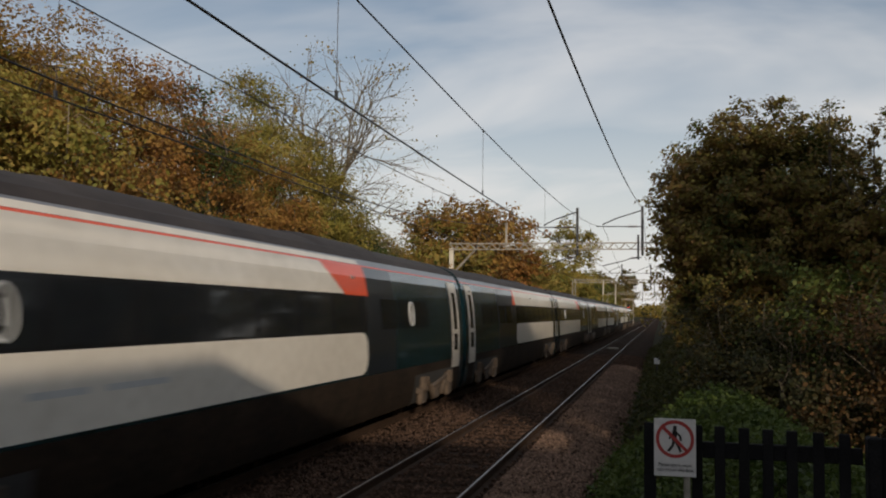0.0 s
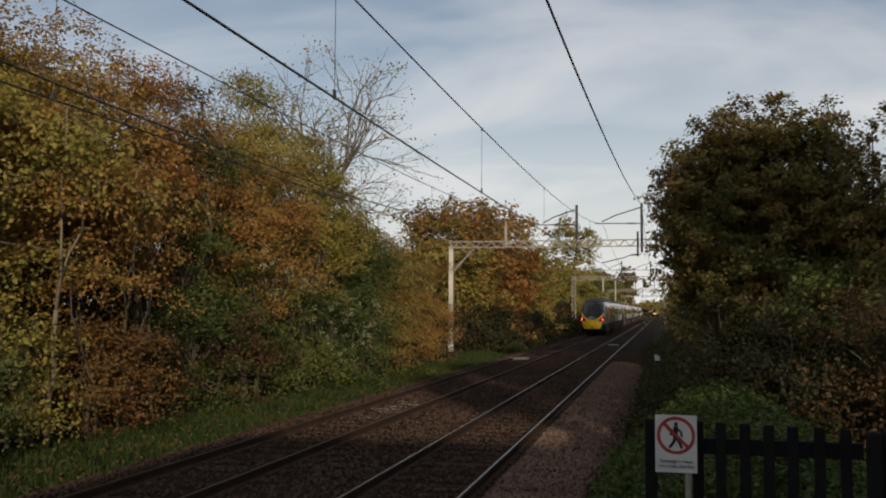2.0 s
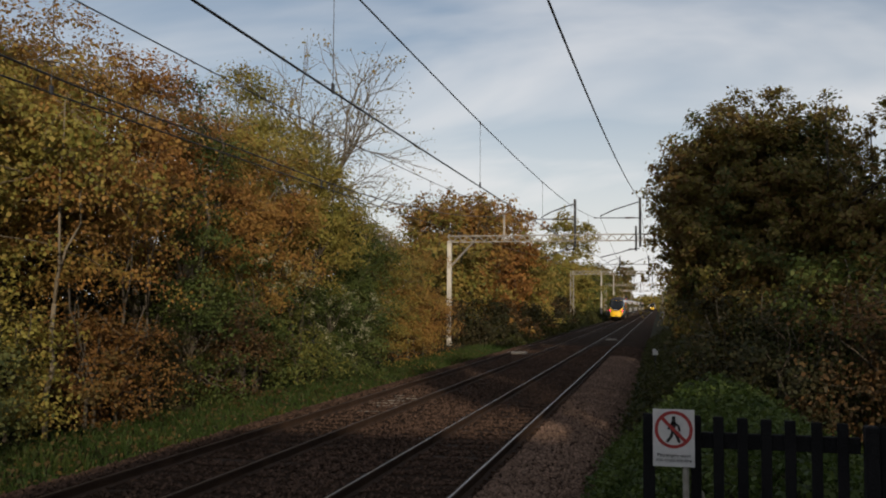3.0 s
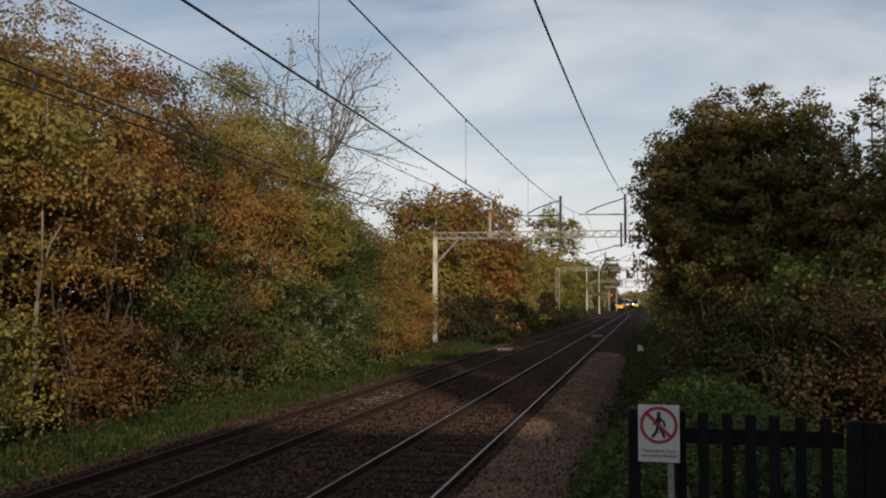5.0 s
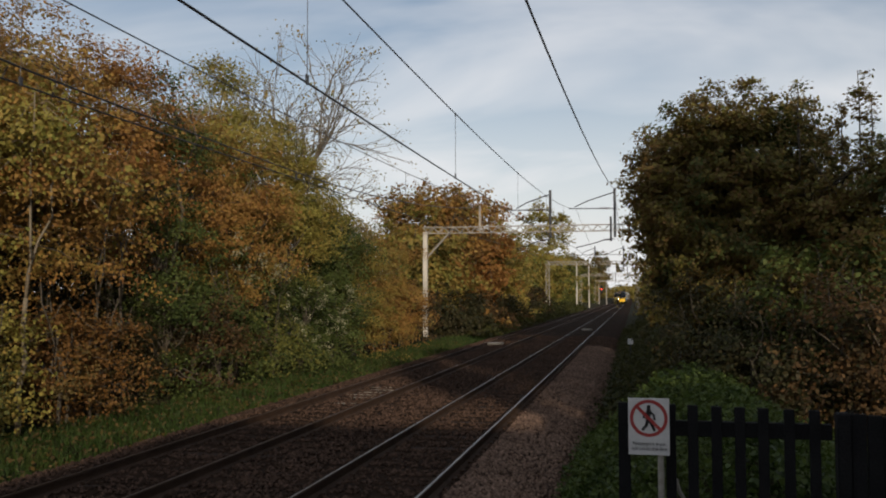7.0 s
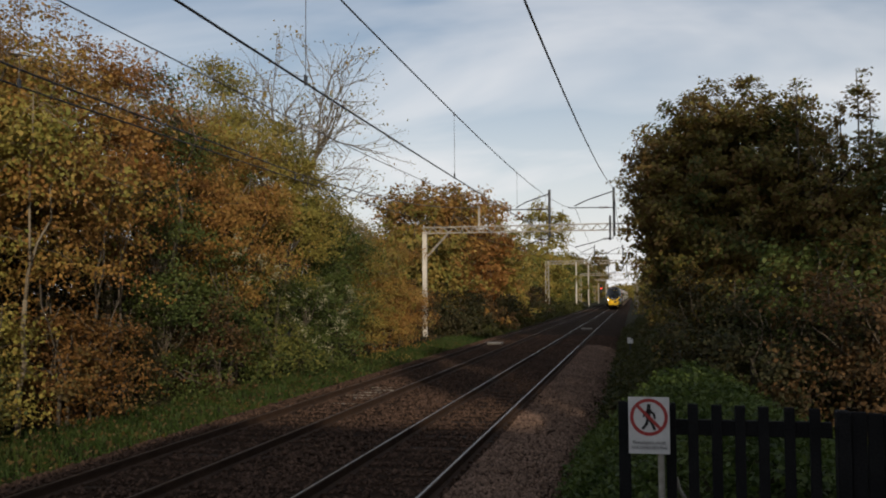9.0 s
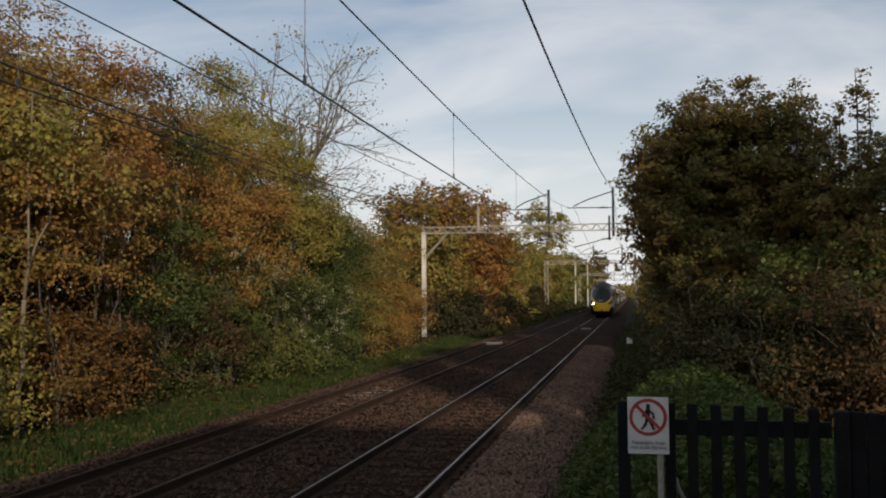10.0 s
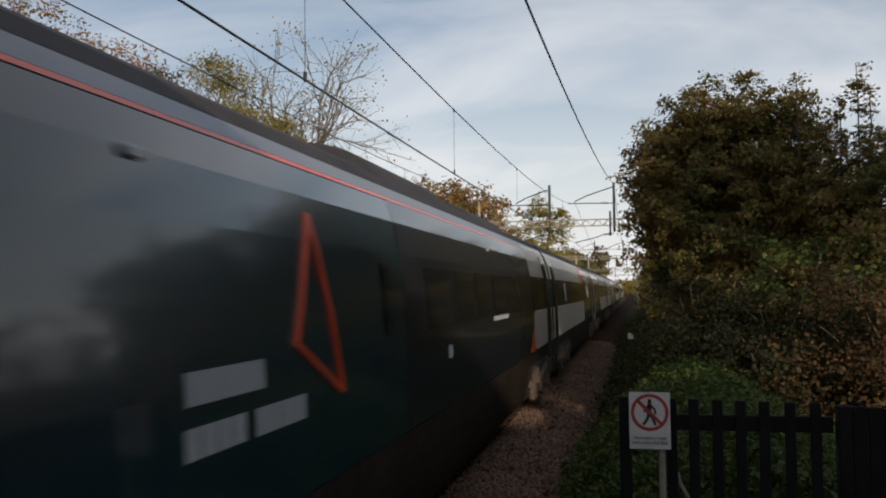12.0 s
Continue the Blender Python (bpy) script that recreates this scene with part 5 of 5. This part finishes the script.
def warning_sign():
    """A white plate with a crossed-out walking figure in a red ring, on a grey post."""
    ob = thing("warning_sign", "white warning sign with a red prohibition ring on a grey post", "sign", at=pose(0.098, 6.93, 1.28))
    part("plate", boxed(-0.148, 0.148, -0.002, 0.004, 0.0, 0.415, bevel=0.0012), SIGN_WHITE, ob, "white enamelled plate")
    cz = 0.268
    bm = bmesh.new()
    n = 48
    for r0, r1, y in ((0.112, 0.136, -0.0042),):
        a = [bm.verts.new((r0 * math.cos(2 * math.pi * i / n), y, cz + r0 * math.sin(2 * math.pi * i / n))) for i in range(n)]
        b = [bm.verts.new((r1 * math.cos(2 * math.pi * i / n), y, cz + r1 * math.sin(2 * math.pi * i / n))) for i in range(n)]
        for i in range(n):
            j = (i + 1) % n
            bm.faces.new((a[i], a[j], b[j], b[i]))
    part("ring", bm, SIGN_RED, ob, "red prohibition ring")
    bm = bmesh.new()
    c, s = math.cos(radians(-45)), math.sin(radians(-45))
    q = [(-0.118, -0.012), (0.118, -0.012), (0.118, 0.012), (-0.118, 0.012)]
    bm.faces.new([bm.verts.new((x * c - z * s, -0.0062, cz + x * s + z * c)) for x, z in q])
    part("slash", bm, SIGN_RED, ob, "red diagonal bar")
    bm = bmesh.new()
    for pts, r in (([(0.0, 0.052), (-0.006, 0.0)], 0.017), ([(-0.006, 0.0), (0.022, -0.045), (0.040, -0.088)], 0.010), ([(-0.006, 0.0), (-0.016, -0.048), (-0.045, -0.085)], 0.010),
                   ([(0.004, 0.050), (0.036, 0.025), (0.042, -0.008)], 0.008), ([(-0.004, 0.048), (-0.032, 0.020), (-0.036, 0.004)], 0.008), ([(0.0, 0.068), (0.001, 0.090)], 0.013)):
        for (ax, az), (bx, bz) in zip(pts, pts[1:]):
            d = Vector((bx - ax, 0, bz - az)).normalized() * r * 0.5
            nrm = Vector((-d.z, 0, d.x)) * 2
            A, B = Vector((ax, -0.0052, cz + az)), Vector((bx, -0.0052, cz + bz))
            bm.faces.new([bm.verts.new(p) for p in (A - d - nrm, A - d + nrm, B + d + nrm, B + d - nrm)])
    part("pictogram", bm, SIGN_BLACK, ob, "black pictogram")
    text_part("Passengers must", 0.036, 0, 0.072, ob)
    text_part("not cross the line", 0.036, 0, 0.036, ob)
    part("post", tubed([(0.085, 0.035, -1.25), (0.085, 0.035, 0.30)], 0.024, 12), GALV, ob, "galvanised tube post")


def lineside():
    """Small things along the line."""
    ob = thing("distance_marker", "small pale marker plate on a thin lineside post", "marker", at=pose(-0.15, 38.0, -0.35))
    part("post", tubed([(0, 0, 0), (0, 0, 0.98)], 0.035, 8), DARK_STEEL, ob)
    part("plate", boxed(-0.11, 0.11, -0.05, -0.035, 0.82, 1.06, bevel=0.004), SIGN_WHITE, ob)
    ob = thing("handrail", "grey tubular handrail at the edge of the verge", "handrail", at=pose(-10.55, 12.75, -0.3))
    for x in (-0.9, 0.0):
        part("upright", tubed([(x, 0, 0), (x, 0, 1.05)], 0.035, 8), GALV, ob)
    part("top_rail", tubed([(-0.9, 0, 1.03), (0.0, 0, 1.03)], 0.03, 8), GALV, ob)
    ob = thing("steel_railing", "low grey railing beside the far verge", "railing", at=pose(-11.2, 92, ground_height(-11.2, 92)))
    for x in (-1.2, 0.0):
        part("upright", tubed([(x, 0, -0.1), (x, 0, 1.2)], 0.05, 8), GALV, ob)
    part("top_rail", tubed([(-1.2, 0, 1.18), (0, 0, 1.18)], 0.045, 8), GALV, ob)
    ob = thing("signal_post", "grey signal gantry with a glowing red aspect", "signal", at=pose(-9.9, 270, -0.5))
    part("post", boxed(-0.15, 0.15, -0.13, 0.13, 0, 7.4, bevel=0.02), GALV, ob)
    part("arm", boxed(0.15, 2.3, -0.12, 0.12, 7.05, 7.4, bevel=0.02), GALV, ob)
    part("inner_post", boxed(2.0, 2.3, -0.12, 0.12, 0, 7.05, bevel=0.02), GALV, ob)
    head = part("signal_head", boxed(0.35, 1.15, -0.35, -0.15, 3.6, 6.0, bevel=0.03), RUBBER, ob, "black signal head")
    part("aspect", tubed([(0.75, -0.35, 4.9), (0.75, -0.40, 4.9)], 0.17, 14), SIGNAL_RED, head, "glowing red aspect")
    for x, y, h in ((-10.4, 172, 8.6), (-9.7, 205, 9.4)):
        ob = thing("line_post", "slender pale grey lineside mast", "mast", "lineside masts", at=pose(x, y, ground_height(x, y)))
        part("pole", tubed([(0, 0, 0), (0, 0, h)], [0.17, 0.12], 8), MAST_CONCRETE, ob)
        part("cap", tubed([(0, 0, h), (0, 0, h + 0.08)], 0.15, 8), DARK_STEEL, ob)
    ob = thing("bent_bracket", "pale galvanised bent bracket behind the fence", "bracket", at=pose(0.30, 7.16, 0.85))
    part("strap", tubed([(0, 0, 0.22), (0.02, 0, 0.13), (0.07, 0, 0.04), (0.09, 0, -0.3)], [0.012, 0.016, 0.016, 0.014], 6), GALV, ob)
    for i, (y, w) in enumerate(((21.25, 0.7), (22.55, 0.9), (23.2, 1.1), (23.85, 0.8), (24.5, 0.95), (25.15, 0.6))):
        bm = bmesh.new()
        n = 9
        edge = [(w * math.cos(2 * math.pi * k / n) * (0.8 + 0.3 * math.sin(k * 2.3 + i)) * 0.55, 0.10 * math.sin(2 * math.pi * k / n)) for k in range(n)]
        lo = [bm.verts.new((a, b, 0)) for a, b in edge]; hi = [bm.verts.new((a * 0.95, b * 0.9, 0.012)) for a, b in edge]
        bm.faces.new(lo[::-1]); bm.faces.new(hi)
        for k in range(n):
            bm.faces.new((lo[k], lo[(k + 1) % n], hi[(k + 1) % n], hi[k]))
        tagged(part("lime_patch", bm, LIME_DUST, at=pose(FAR - 0.05 + 0.12 * math.sin(i * 2.1), y, -0.158)), "pale lime spilt on a sleeper", "stain", "lime patches")
    for x, y, s in ((-7.3, 48.0, 0.5), (-3.45, 69.0, 0.4)):
        bm = boxed(-s, s, -0.35, 0.35, -0.17, -0.03, bevel=0.05)
        tagged(part("cable_cover", bm, CONCRETE, at=pose(x, y, 0.02)), "pale concrete cover between the rails", "cover", "covers")


fence()
warning_sign()
lineside()


def small_bird():
    ob = thing("bird", "small dark bird in flight", "bird")
    bm = bmesh.new()
    tube(bm, [(0, -0.085, 0.0), (0, -0.06, 0.004), (0, -0.02, 0.004), (0, 0.03, 0.0), (0, 0.075, -0.002), (0, 0.13, 0.0)], [0.004, 0.016, 0.024, 0.022, 0.010, 0.016], 8)
    bmesh.ops.scale(bm, vec=(0.6, 0.6, 0.6), verts=bm.verts)
    part("body", bm, DARK_STEEL, ob, smooth=True)
    for s in (-1, 1):
        bm = bmesh.new()
        pts = [(0.01, -0.03, 0.01), (0.09, -0.05, 0.045), (0.17, 0.01, 0.03), (0.09, 0.03, 0.04), (0.01, 0.035, 0.01)]
        lo = [bm.verts.new((s * x, y, z)) for x, y, z in pts]
        hi = [bm.verts.new((s * x, y, z + 0.006)) for x, y, z in pts]
        bm.faces.new(lo[::-1]); bm.faces.new(hi)
        for i in range(5):
            bm.faces.new((lo[i], lo[(i + 1) % 5], hi[(i + 1) % 5], hi[i]))
        bmesh.ops.scale(bm, vec=(0.6, 0.6, 0.6), verts=bm.verts)
        part("wing", bm, DARK_STEEL, ob)
    return ob


bird = small_bird()


def motions():
    """Both trains keep to their tracks; the rows give where the cab end stands along the line."""
    walk(bird, [(t, pose(x, y, z, 0, 0, 100)) for t, x, y, z in BIRD])
    walk(leaving, [(t, pose(FAR, y, 0)) for t, y in LEAVING])
    walk(arriving, [(t, pose(NEAR, y, 0)) for t, y in ARRIVING])


BIRD = [(0.0, 60.0, 12.0, 14.0), (9.0, 22.0, 13.5, 4.5), (10.2, 2.3, 13.7, 5.6), (10.4, -0.36, 13.48, 6.21), (10.5, -1.82, 13.27, 6.54), (10.6, -2.84, 13.0, 6.79), (10.8, -5.4, 12.5, 7.6), (12.0, -22.0, 10.0, 12.0)]
LEAVING = [(0.0, -23.6), (0.5, 5.2), (0.6, 11.1), (0.8, 22.8), (1.0, 34.6), (1.5, 64.0), (2.0, 94.5), (2.5, 124.0), (3.0, 153.0), (5.0, 270.0), (7.0, 388.0), (9.0, 505.0), (12.0, 680.0)]
ARRIVING = [(0.0, 660.0), (2.5, 521.0), (5.0, 382.5), (7.0, 272.0), (9.0, 161.0), (9.5, 132.0), (10.0, 103.0), (10.5, 75.0), (11.0, 48.8), (11.2, 38.2), (11.4, 27.3), (11.5, 22.3), (11.6, 18.1), (11.7, 13.8), (11.8, 8.5), (11.9, 2.2), (12.0, -2.32)]
motions()
